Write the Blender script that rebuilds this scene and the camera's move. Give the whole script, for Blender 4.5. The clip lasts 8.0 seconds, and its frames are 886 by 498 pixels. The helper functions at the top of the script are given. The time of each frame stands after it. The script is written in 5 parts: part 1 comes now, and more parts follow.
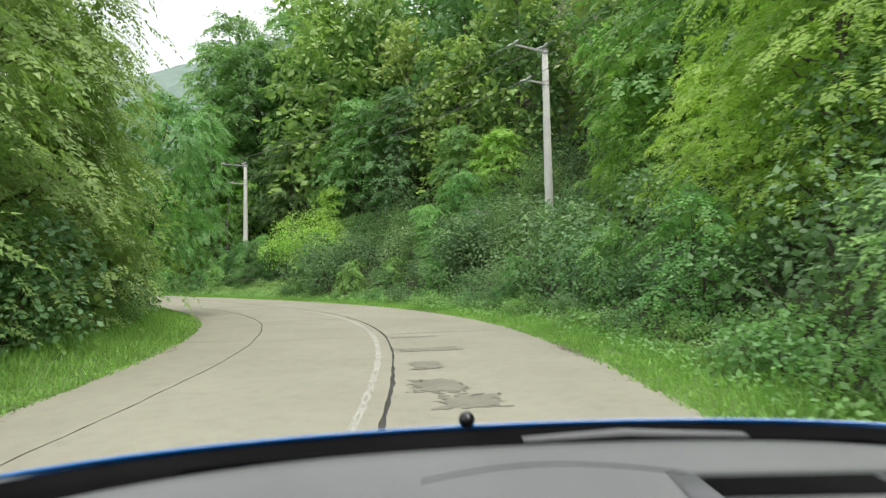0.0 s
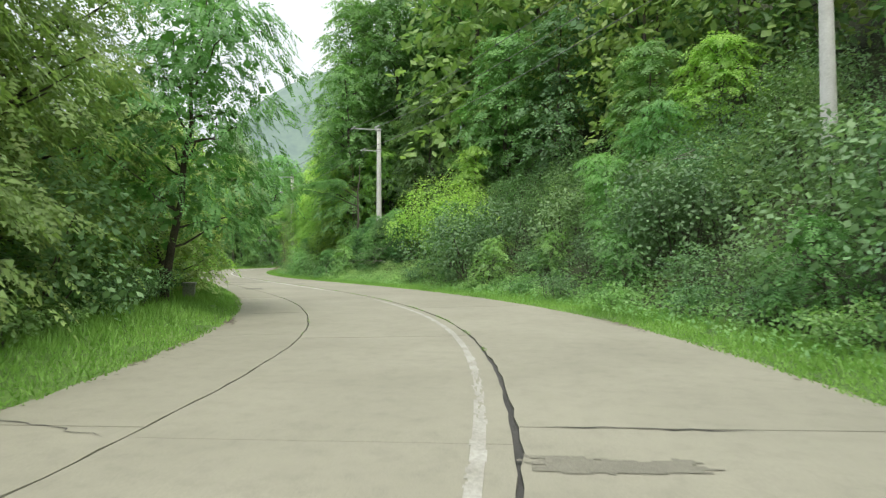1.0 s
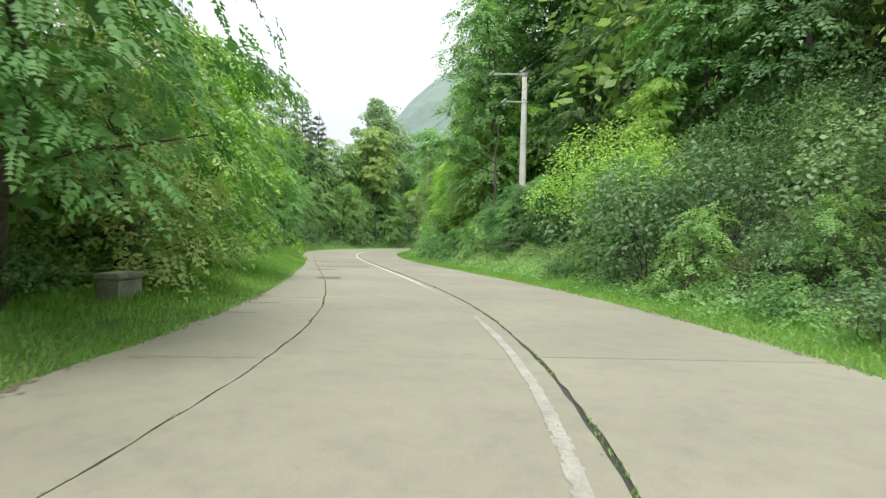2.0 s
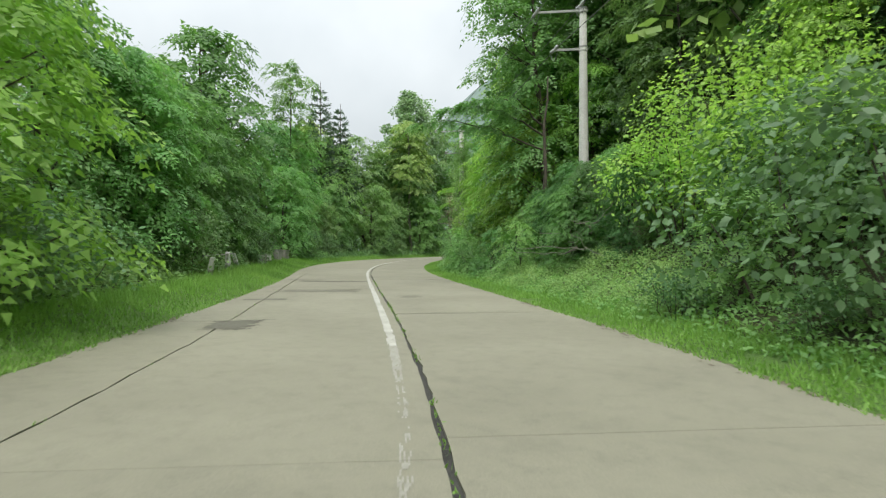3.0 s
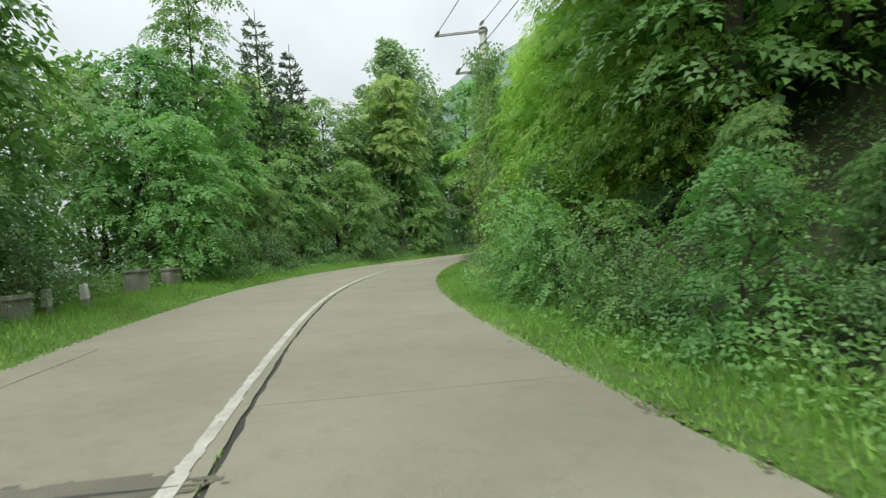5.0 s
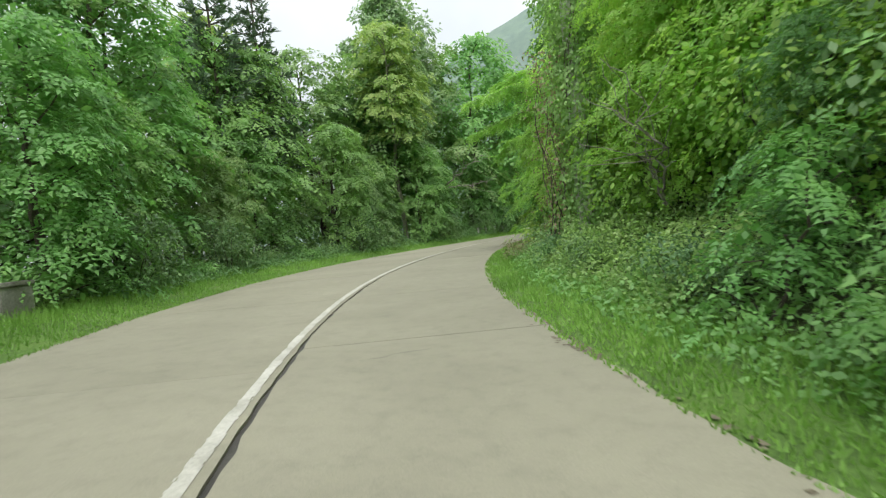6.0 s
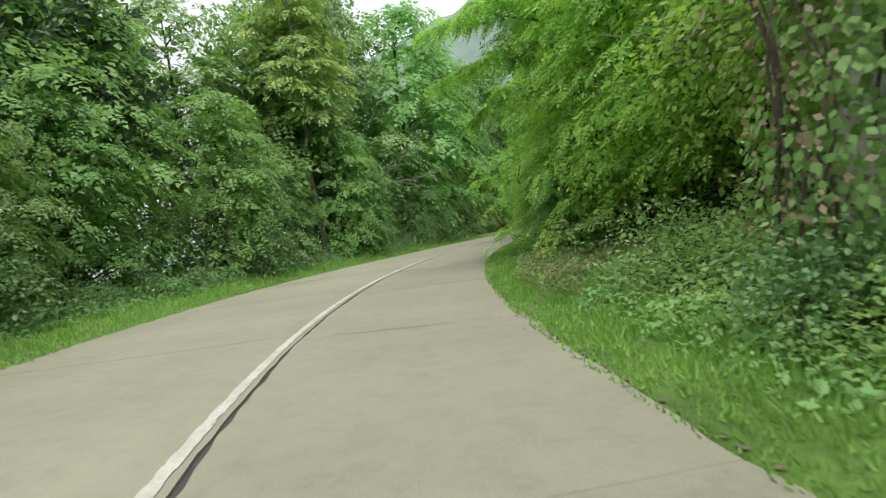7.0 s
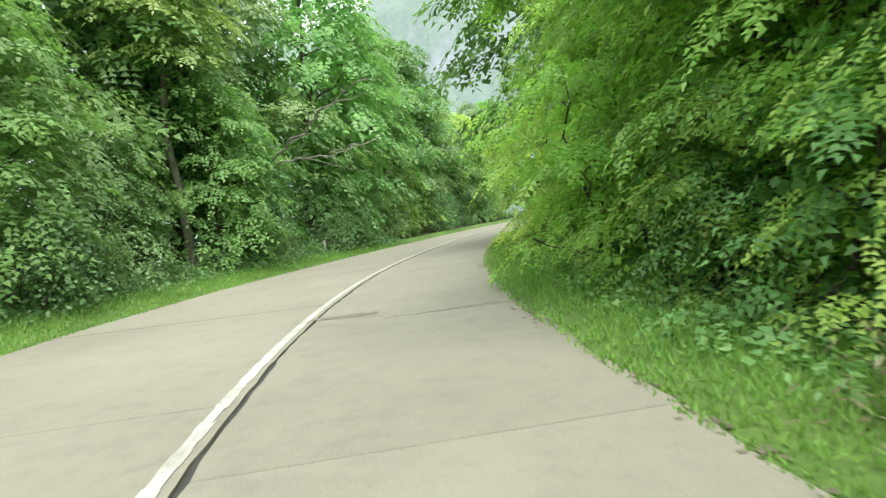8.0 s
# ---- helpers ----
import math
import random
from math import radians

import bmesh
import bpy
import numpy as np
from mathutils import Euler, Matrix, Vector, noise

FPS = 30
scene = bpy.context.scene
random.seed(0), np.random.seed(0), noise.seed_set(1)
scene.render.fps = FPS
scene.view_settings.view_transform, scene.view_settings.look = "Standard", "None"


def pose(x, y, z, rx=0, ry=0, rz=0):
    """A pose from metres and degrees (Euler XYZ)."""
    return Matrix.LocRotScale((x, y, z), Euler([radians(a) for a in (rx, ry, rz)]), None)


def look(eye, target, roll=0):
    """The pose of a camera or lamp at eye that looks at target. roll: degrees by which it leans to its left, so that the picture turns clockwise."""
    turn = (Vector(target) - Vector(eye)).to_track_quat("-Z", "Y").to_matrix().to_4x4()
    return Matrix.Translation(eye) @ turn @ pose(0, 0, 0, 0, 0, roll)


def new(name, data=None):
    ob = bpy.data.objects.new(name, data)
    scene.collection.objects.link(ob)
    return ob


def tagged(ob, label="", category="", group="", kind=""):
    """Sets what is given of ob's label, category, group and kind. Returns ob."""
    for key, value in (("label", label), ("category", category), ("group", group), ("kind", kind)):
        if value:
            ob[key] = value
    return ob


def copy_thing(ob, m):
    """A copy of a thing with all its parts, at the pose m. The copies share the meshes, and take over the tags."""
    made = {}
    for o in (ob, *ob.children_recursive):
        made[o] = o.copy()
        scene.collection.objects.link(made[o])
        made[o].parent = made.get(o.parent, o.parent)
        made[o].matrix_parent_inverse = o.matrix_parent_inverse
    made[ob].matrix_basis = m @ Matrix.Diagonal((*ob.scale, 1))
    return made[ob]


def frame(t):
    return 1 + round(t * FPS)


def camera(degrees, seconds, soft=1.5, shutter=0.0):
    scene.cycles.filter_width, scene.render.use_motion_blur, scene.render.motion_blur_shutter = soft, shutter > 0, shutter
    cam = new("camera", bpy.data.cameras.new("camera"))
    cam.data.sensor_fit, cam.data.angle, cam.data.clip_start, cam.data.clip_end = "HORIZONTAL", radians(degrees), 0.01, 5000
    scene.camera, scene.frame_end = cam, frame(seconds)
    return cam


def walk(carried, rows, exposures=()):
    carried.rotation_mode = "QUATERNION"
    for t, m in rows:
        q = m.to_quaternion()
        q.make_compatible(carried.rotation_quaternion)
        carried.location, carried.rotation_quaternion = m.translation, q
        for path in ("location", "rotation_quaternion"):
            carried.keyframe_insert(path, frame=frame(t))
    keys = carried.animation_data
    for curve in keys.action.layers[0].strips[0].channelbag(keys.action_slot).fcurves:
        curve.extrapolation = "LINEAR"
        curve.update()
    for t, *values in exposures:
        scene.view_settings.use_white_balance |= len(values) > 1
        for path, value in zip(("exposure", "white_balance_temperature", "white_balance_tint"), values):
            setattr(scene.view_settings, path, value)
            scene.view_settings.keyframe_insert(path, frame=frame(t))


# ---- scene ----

# ---------------------------------------------------------------- camera
cam = camera(75.35, 8.0, soft=1.25, shutter=0.1)
PATH = [
    # seconds, x, y, z, yaw, pitch, roll
    (0.0, 0.000, 0.000, 1.400, 0.000, 2.899, 1.129),
    (0.5, -0.200, 5.008, 1.378, 7.533, 2.854, 0.134),
    (1.0, -0.784, 9.780, 1.360, 15.793, 1.544, 0.378),
    (1.5, -1.870, 14.429, 1.372, 24.041, -0.061, -0.594),
    (2.0, -3.475, 19.043, 1.408, 31.515, -0.270, -1.310),
    (3.5, -10.398, 31.305, 1.587, 37.005, 0.568, 0.584),
    (4.0, -13.356, 34.918, 1.642, 36.631, 1.420, 1.314),
    (5.5, -23.302, 45.409, 1.775, 35.463, -1.228, 5.209),
    (6.0, -26.711, 48.899, 1.845, 34.772, -1.618, 5.777),
    (6.5, -29.910, 52.594, 1.916, 31.484, -1.902, 6.932),
    (7.0, -32.900, 56.372, 1.984, 26.382, -1.661, 7.695),
    (7.5, -35.566, 60.291, 2.045, 21.462, -1.831, 7.579),
    (8.0, -38.113, 64.432, 2.150, 16.257, -2.558, 6.626),
]
walk(cam, [(t, pose(x, y, z, 90 + pitch, roll, yaw)) for t, x, y, z, yaw, pitch, roll in PATH],
     exposures=((0.0, 0.7, 6550, 11), (1.0, 0.7, 6500, 10), (2.0, 0.84, 6500, 11), (3.3, 0.34, 6500, 6), (4.2, 0.28, 6500, 5), (5.5, 0.5, 6500, 7), (7.0, 0.64, 6600, 9), (7.5, 0.78, 6500, 10), (8.0, 1.22, 6450, 10)))

# ---------------------------------------------------------------- sky, sun
world = bpy.data.worlds.new("overcast_sky")
scene.world = world
world.use_nodes = True
wn, wl = world.node_tree.nodes, world.node_tree.links
wn.clear()
SUN_EL, SUN_AZ = 64.0, 140.0
sky = wn.new("ShaderNodeTexSky")
sky.sky_type = "NISHITA"
sky.sun_disc = False
sky.sun_elevation, sky.sun_rotation = radians(SUN_EL), radians(SUN_AZ)
sky.dust_density, sky.air_density = 4.0, 1.0
coord = wn.new("ShaderNodeTexCoord")
cloud = wn.new("ShaderNodeTexNoise")
cloud.inputs["Scale"].default_value = 2.2
cloud.inputs["Detail"].default_value = 5.0
ramp = wn.new("ShaderNodeValToRGB")
ramp.color_ramp.elements[0].color = (4.7, 4.95, 5.1, 1)
ramp.color_ramp.elements[1].color = (6.4, 6.6, 6.65, 1)
ramp.color_ramp.elements[0].position, ramp.color_ramp.elements[1].position = 0.35, 0.7
mix = wn.new("ShaderNodeMix")
mix.data_type = "RGBA"
mix.inputs[0].default_value = 0.85
back = wn.new("ShaderNodeBackground")
back.inputs["Strength"].default_value = 0.115
wout = wn.new("ShaderNodeOutputWorld")
wl.new(coord.outputs["Generated"], cloud.inputs["Vector"])
wl.new(cloud.outputs["Fac"], ramp.inputs["Fac"])
wl.new(sky.outputs["Color"], mix.inputs[6])
wl.new(ramp.outputs["Color"], mix.inputs[7])
# an overcast sky grows brighter from the horizon to the zenith
up_axis = wn.new("ShaderNodeSeparateXYZ")
wl.new(coord.outputs["Generated"], up_axis.inputs[0])
rising = wn.new("ShaderNodeMapRange")
rising.inputs["From Min"].default_value, rising.inputs["From Max"].default_value = 0.0, 1.0
rising.inputs["To Min"].default_value, rising.inputs["To Max"].default_value = 0.72, 2.1
wl.new(up_axis.outputs["Z"], rising.inputs["Value"])
grade = wn.new("ShaderNodeVectorMath")
grade.operation = "SCALE"
wl.new(mix.outputs[2], grade.inputs[0])
wl.new(rising.outputs["Result"], grade.inputs["Scale"])
wl.new(grade.outputs[0], back.inputs["Color"])
wl.new(back.outputs[0], wout.inputs["Surface"])

sun = new("sun", bpy.data.lights.new("sun", "SUN"))
sun.data.energy, sun.data.angle, sun.data.color = 1.75, radians(40), (1.0, 0.96, 0.88)
sun.matrix_world = look((0, 0, 60), Vector((0, 0, 60)) - Vector((math.sin(radians(SUN_AZ)) * math.cos(radians(SUN_EL)), math.cos(radians(SUN_AZ)) * math.cos(radians(SUN_EL)), math.sin(radians(SUN_EL)))))

# ---------------------------------------------------------------- materials


def material(name, rough=0.8, metal=0.0):
    m = bpy.data.materials.new(name)
    m.use_nodes = True
    bsdf = m.node_tree.nodes["Principled BSDF"]
    bsdf.inputs["Roughness"].default_value = rough
    bsdf.inputs["Metallic"].default_value = metal
    return m, m.node_tree.nodes, m.node_tree.links, bsdf


def noise_node(n, l, scale, detail=4.0, where="Object", rough=0.55):
    tc = n.new("ShaderNodeTexCoord")
    nz = n.new("ShaderNodeTexNoise")
    nz.inputs["Scale"].default_value = scale
    nz.inputs["Detail"].default_value = detail
    nz.inputs["Roughness"].default_value = rough
    l.new(tc.outputs[where], nz.inputs["Vector"])
    return nz


def ramp_node(n, l, source, stops):
    r = n.new("ShaderNodeValToRGB")
    els = r.color_ramp.elements
    while len(els) < len(stops):
        els.new(0.5)
    for e, (at, col) in zip(els, stops):
        e.position, e.color = at, (*col, 1)
    l.new(source, r.inputs["Fac"])
    return r


def mix_node(n, l, a, b, fac, mode="MIX"):
    x = n.new("ShaderNodeMix")
    x.data_type = "RGBA"
    x.blend_type = mode
    for slot, v in ((0, fac), (6, a), (7, b)):
        if isinstance(v, bpy.types.NodeSocket):
            l.new(v, x.inputs[slot])
        else:
            x.inputs[slot].default_value = v if slot == 0 else (*v, 1)
    return x.outputs[2]


def bump(n, l, bsdf, height, strength, distance=0.02):
    b = n.new("ShaderNodeBump")
    b.inputs["Strength"].default_value = strength
    b.inputs["Distance"].default_value = distance
    l.new(height, b.inputs["Height"])
    l.new(b.outputs["Normal"], bsdf.inputs["Normal"])


def two_scale(name, stops, big, small, rough=0.85, bump_by=0.4, spread=0.5, bump_dist=0.02, where="Object"):
    """Colour from a large stain pattern, multiplied by a fine grain, with relief."""
    m, n, l, b = material(name, rough)
    large = noise_node(n, l, big, 5.0, where)
    fine = noise_node(n, l, small, 6.0, where, 0.7)
    col = ramp_node(n, l, large.outputs["Fac"], stops)
    grain = ramp_node(n, l, fine.outputs["Fac"], [(0.25, (1 - spread,) * 3), (0.75, (1 + spread * 0.4,) * 3)])
    l.new(mix_node(n, l, col.outputs["Color"], grain.outputs["Color"], 1.0, "MULTIPLY"), b.inputs["Base Color"])
    bump(n, l, b, fine.outputs["Fac"], bump_by, bump_dist)
    return m


def leaf_material(name, dark, mid, light, through_light=0.45, rough=0.5, patch=0.9):
    """Leaves: colour by the single leaf, by the tree and by patches in the crown; light passes through."""
    m, n, l, b = material(name, rough)
    geo = n.new("ShaderNodeNewGeometry")
    info = n.new("ShaderNodeObjectInfo")
    tc = noise_node(n, l, patch, 3.0)
    add = n.new("ShaderNodeMath")
    add.operation = "MULTIPLY_ADD"
    l.new(geo.outputs["Random Per Island"], add.inputs[0])
    add.inputs[1].default_value = 0.16
    shift = n.new("ShaderNodeMath")
    shift.operation = "MULTIPLY_ADD"
    l.new(info.outputs["Random"], shift.inputs[0])
    shift.inputs[1].default_value = 0.4
    sub = n.new("ShaderNodeMath")
    sub.operation = "MULTIPLY_ADD"
    l.new(tc.outputs["Fac"], sub.inputs[0])
    sub.inputs[1].default_value = 1.2
    sub.inputs[2].default_value = -0.42
    l.new(sub.outputs[0], shift.inputs[2])
    l.new(shift.outputs[0], add.inputs[2])
    col = ramp_node(n, l, add.outputs[0], [(0.1, dark), (0.5, mid), (0.95, light)])
    wrap = n.new("ShaderNodeMath")
    wrap.operation = "MULTIPLY"
    l.new(info.outputs["Random"], wrap.inputs[0])
    wrap.inputs[1].default_value = 7.31
    frac = n.new("ShaderNodeMath")
    frac.operation = "FRACT"
    l.new(wrap.outputs[0], frac.inputs[0])
    turn = n.new("ShaderNodeMapRange")
    turn.inputs["To Min"].default_value, turn.inputs["To Max"].default_value = 0.486, 0.518
    l.new(frac.outputs[0], turn.inputs["Value"])
    hue = n.new("ShaderNodeHueSaturation")
    hue.inputs["Saturation"].default_value = 0.92
    hue.inputs["Value"].default_value = 1.12
    l.new(turn.outputs["Result"], hue.inputs["Hue"])
    l.new(col.outputs["Color"], hue.inputs["Color"])
    col = hue
    l.new(col.outputs["Color"], b.inputs["Base Color"])
    b.inputs["Specular IOR Level"].default_value = 0.45
    tr = n.new("ShaderNodeBsdfTranslucent")
    bright = mix_node(n, l, col.outputs["Color"], (1.12, 1.2, 0.75), 1.0, "MULTIPLY")
    l.new(bright, tr.inputs["Color"])
    ms = n.new("ShaderNodeMixShader")
    ms.inputs[0].default_value = through_light
    out = n["Material Output"]
    l.new(b.outputs[0], ms.inputs[1])
    l.new(tr.outputs[0], ms.inputs[2])
    l.new(ms.outputs[0], out.inputs["Surface"])
    return m


LEAF_LOCUST = leaf_material("locust_leaves", (0.082, 0.192, 0.048), (0.165, 0.345, 0.086), (0.29, 0.49, 0.128))
LEAF_DEEP = leaf_material("deep_green_locust_leaves", (0.055, 0.15, 0.04), (0.105, 0.245, 0.062), (0.2, 0.375, 0.095))
LEAF_LIME = leaf_material("light_locust_leaves", (0.16, 0.3, 0.042), (0.31, 0.515, 0.08), (0.49, 0.67, 0.135), 0.5)
LEAF_BROAD = leaf_material("broad_leaves", (0.085, 0.175, 0.075), (0.155, 0.29, 0.11), (0.25, 0.4, 0.165), 0.38, 0.5)
LEAF_FAR = leaf_material("hillside_leaves", (0.078, 0.165, 0.052), (0.158, 0.295, 0.092), (0.29, 0.425, 0.145), 0.42)
LEAF_YELLOW = leaf_material("yellowing_leaves", (0.13, 0.22, 0.055), (0.245, 0.37, 0.095), (0.42, 0.51, 0.15), 0.45)
LEAF_HERB = leaf_material("herb_leaves", (0.105, 0.215, 0.06), (0.205, 0.38, 0.11), (0.34, 0.53, 0.17), 0.42)
LEAF_WEED = leaf_material("pale_weed_leaves", (0.16, 0.27, 0.085), (0.29, 0.45, 0.145), (0.44, 0.6, 0.22), 0.45)
LEAF_PINE = leaf_material("pine_needles", (0.06, 0.115, 0.065), (0.105, 0.185, 0.1), (0.17, 0.265, 0.155), 0.2)
LEAF_POPLAR = leaf_material("poplar_leaves", (0.19, 0.29, 0.15), (0.31, 0.45, 0.24), (0.46, 0.6, 0.37), 0.42, 0.4)
LEAF_DEAD = leaf_material("dead_leaves", (0.1, 0.084, 0.045), (0.2, 0.165, 0.085), (0.33, 0.27, 0.145), 0.2)
GRASS = leaf_material("grass_blades", (0.11, 0.215, 0.03), (0.205, 0.37, 0.052), (0.29, 0.46, 0.085), 0.3, 0.55, 0.35)
PETAL = leaf_material("white_umbels", (0.55, 0.57, 0.45), (0.7, 0.7, 0.62), (0.8, 0.8, 0.75), 0.2)
BARK = two_scale("bark", [(0.3, (0.055, 0.045, 0.035)), (0.7, (0.15, 0.125, 0.1))], 2.0, 22.0, 0.9, 0.8, 0.6)
BARK_PALE = two_scale("dead_wood", [(0.3, (0.2, 0.185, 0.15)), (0.7, (0.36, 0.34, 0.29))], 3.0, 30.0, 0.9, 0.5)
SOIL = two_scale("leaf_litter_soil", [(0.25, (0.03, 0.036, 0.014)), (0.5, (0.05, 0.065, 0.022)), (0.8, (0.085, 0.095, 0.035))], 0.35, 9.0, 0.95, 0.8, 0.6, 0.08)
VERGE = two_scale("verge_turf", [(0.25, (0.07, 0.125, 0.028)), (0.5, (0.1, 0.2, 0.034)), (0.8, (0.15, 0.26, 0.05))], 0.8, 16.0, 0.95, 0.8, 0.5, 0.05)
TAR = two_scale("joint_tar", [(0.3, (0.03, 0.03, 0.027)), (0.7, (0.07, 0.068, 0.06))], 1.2, 40.0, 0.85, 0.6)
DIRT = two_scale("roadside_dirt", [(0.3, (0.13, 0.112, 0.075)), (0.7, (0.2, 0.18, 0.13))], 2.0, 30.0, 0.95, 0.7, 0.5)
PATCH = two_scale("asphalt_patch", [(0.3, (0.14, 0.136, 0.108)), (0.7, (0.19, 0.184, 0.146))], 1.5, 60.0, 0.9, 0.6, 0.4)
PATCH_OLD = two_scale("old_asphalt_patch", [(0.3, (0.182, 0.176, 0.137)), (0.7, (0.226, 0.218, 0.17))], 2.5, 60.0, 0.9, 0.6, 0.4)
PAINT = two_scale("worn_road_paint", [(0.3, (0.36, 0.354, 0.31)), (0.65, (0.56, 0.555, 0.51))], 2.5, 30.0, 0.6, 0.3, 0.35)
FADED = two_scale("faded_road_paint", [(0.3, (0.285, 0.278, 0.232)), (0.65, (0.4, 0.393, 0.35))], 2.5, 30.0, 0.8, 0.3, 0.4)
POLE_CONCRETE = two_scale("pole_concrete", [(0.3, (0.6, 0.59, 0.56)), (0.7, (0.76, 0.75, 0.72))], 1.3, 25.0, 0.85, 0.4, 0.3)
POST_CONCRETE = two_scale("weathered_concrete", [(0.3, (0.24, 0.232, 0.21)), (0.7, (0.44, 0.43, 0.4))], 2.0, 18.0, 0.9, 0.6, 0.45)
STEEL = two_scale("galvanised_steel", [(0.3, (0.33, 0.33, 0.33)), (0.7, (0.5, 0.5, 0.49))], 3.0, 30.0, 0.5, 0.2, 0.25)
WIRE = material("aluminium_wire", 0.45, 0.6)[0]
WIRE.node_tree.nodes["Principled BSDF"].inputs["Base Color"].default_value = (0.22, 0.22, 0.21, 1)
INSUL = material("glazed_insulator", 0.15)[0]
INSUL.node_tree.nodes["Principled BSDF"].inputs["Base Color"].default_value = (0.55, 0.56, 0.55, 1)


def concrete_material():
    """Old road concrete: pale warm grey, each slab a little apart, stains, aggregate, wheel tracks of dust."""
    m, n, l, b = material("road_concrete", 0.88)
    info = n.new("ShaderNodeObjectInfo")
    large = noise_node(n, l, 0.45, 6.0)
    mid = noise_node(n, l, 4.0, 6.0, rough=0.65)
    fine = noise_node(n, l, 90.0, 3.0, rough=0.8)
    col = ramp_node(n, l, large.outputs["Fac"], [(0.3, (0.222, 0.215, 0.165)), (0.5, (0.247, 0.239, 0.184)), (0.72, (0.272, 0.263, 0.203))])
    stain = ramp_node(n, l, mid.outputs["Fac"], [(0.25, (0.86, 0.86, 0.86)), (0.5, (1, 1, 1)), (0.8, (1.06, 1.055, 1.04))])
    slab = ramp_node(n, l, info.outputs["Random"], [(0.0, (0.965, 0.965, 0.96)), (1.0, (1.03, 1.03, 1.03))])
    grain = ramp_node(n, l, fine.outputs["Fac"], [(0.3, (0.8, 0.8, 0.8)), (0.7, (1.12, 1.12, 1.12))])
    c = mix_node(n, l, col.outputs["Color"], stain.outputs["Color"], 1.0, "MULTIPLY")
    c = mix_node(n, l, c, slab.outputs["Color"], 1.0, "MULTIPLY")
    c = mix_node(n, l, c, grain.outputs["Color"], 1.0, "MULTIPLY")
    l.new(c, b.inputs["Base Color"])
    bump(n, l, b, fine.outputs["Fac"], 0.35, 0.006)
    return m


CONCRETE = concrete_material()

# ---------------------------------------------------------------- mesh helpers


def mesh_object(name, verts, faces, mat, parent=None, label="", smooth=False):
    me = bpy.data.meshes.new(name)
    verts = np.asarray(verts, dtype=np.float32).reshape(-1, 3)
    if isinstance(faces, np.ndarray):
        k = faces.shape[1]
        me.vertices.add(len(verts))
        me.vertices.foreach_set("co", verts.ravel())
        me.loops.add(faces.size)
        me.loops.foreach_set("vertex_index", faces.astype(np.int32).ravel())
        me.polygons.add(len(faces))
        me.polygons.foreach_set("loop_start", np.arange(0, faces.size, k, dtype=np.int32))
        me.update(calc_edges=True)
        me.validate()
    else:
        me.from_pydata(verts.tolist(), [], faces)
    me.materials.append(mat)
    me.polygons.foreach_set("use_smooth", np.full(len(me.polygons), bool(smooth)))
    ob = new(name, me)
    if parent is not None:
        ob.parent = parent
    if label:
        ob["label"] = label
    return ob


def part(name, bm, mat, parent, label="", smooth=False):
    """One bmesh as one mesh object under a thing or a part."""
    me = bpy.data.meshes.new(name)
    bm.to_mesh(me)
    bm.free()
    me.materials.append(mat)
    if smooth:
        me.polygons.foreach_set("use_smooth", np.ones(len(me.polygons), dtype=bool))
    ob = new(name, me)
    ob.parent = parent
    if label:
        ob["label"] = label
    return ob


def tube(points, radii, sides=6):
    """A tapered tube along a line of points: vertices and quads."""
    pts = np.asarray(points, float)
    rad = np.broadcast_to(np.asarray(radii, float), (len(pts),))
    tang = np.gradient(pts, axis=0)
    tang /= np.linalg.norm(tang, axis=1)[:, None] + 1e-9
    ref = np.where(np.abs(tang[:, 2:3]) > 0.9, [[1.0, 0, 0]], [[0, 0, 1.0]])
    a = np.cross(tang, ref)
    a /= np.linalg.norm(a, axis=1)[:, None] + 1e-9
    b = np.cross(tang, a)
    ang = np.linspace(0, 2 * np.pi, sides, endpoint=False)
    ring = a[:, None] * np.cos(ang)[None, :, None] + b[:, None] * np.sin(ang)[None, :, None]
    v = pts[:, None] + ring * rad[:, None, None]
    i, j = np.meshgrid(np.arange(len(pts) - 1), np.arange(sides), indexing="ij")
    k = (j + 1) % sides
    f = np.stack([i * sides + j, i * sides + k, (i + 1) * sides + k, (i + 1) * sides + j], -1).reshape(-1, 4)
    return v.reshape(-1, 3), f


def joined(pieces):
    vs, fs, at = [], [], 0
    for v, f in pieces:
        vs.append(v)
        fs.append(f + at)
        at += len(v)
    return np.vstack(vs), np.vstack(fs)


def unit(v):
    return v / (np.linalg.norm(v, axis=-1, keepdims=True) + 1e-9)


def leaf_quads(base, axis, side, length, width):
    """Pointed leaf blades, one quad each."""
    L, W = np.reshape(length, (-1, 1)), np.reshape(width, (-1, 1))
    mid = base + axis * L * 0.45
    v = np.stack([base, mid + side * W * 0.5, base + axis * L, mid - side * W * 0.5], 1)
    return v.reshape(-1, 3), np.arange(len(base) * 4).reshape(-1, 4)


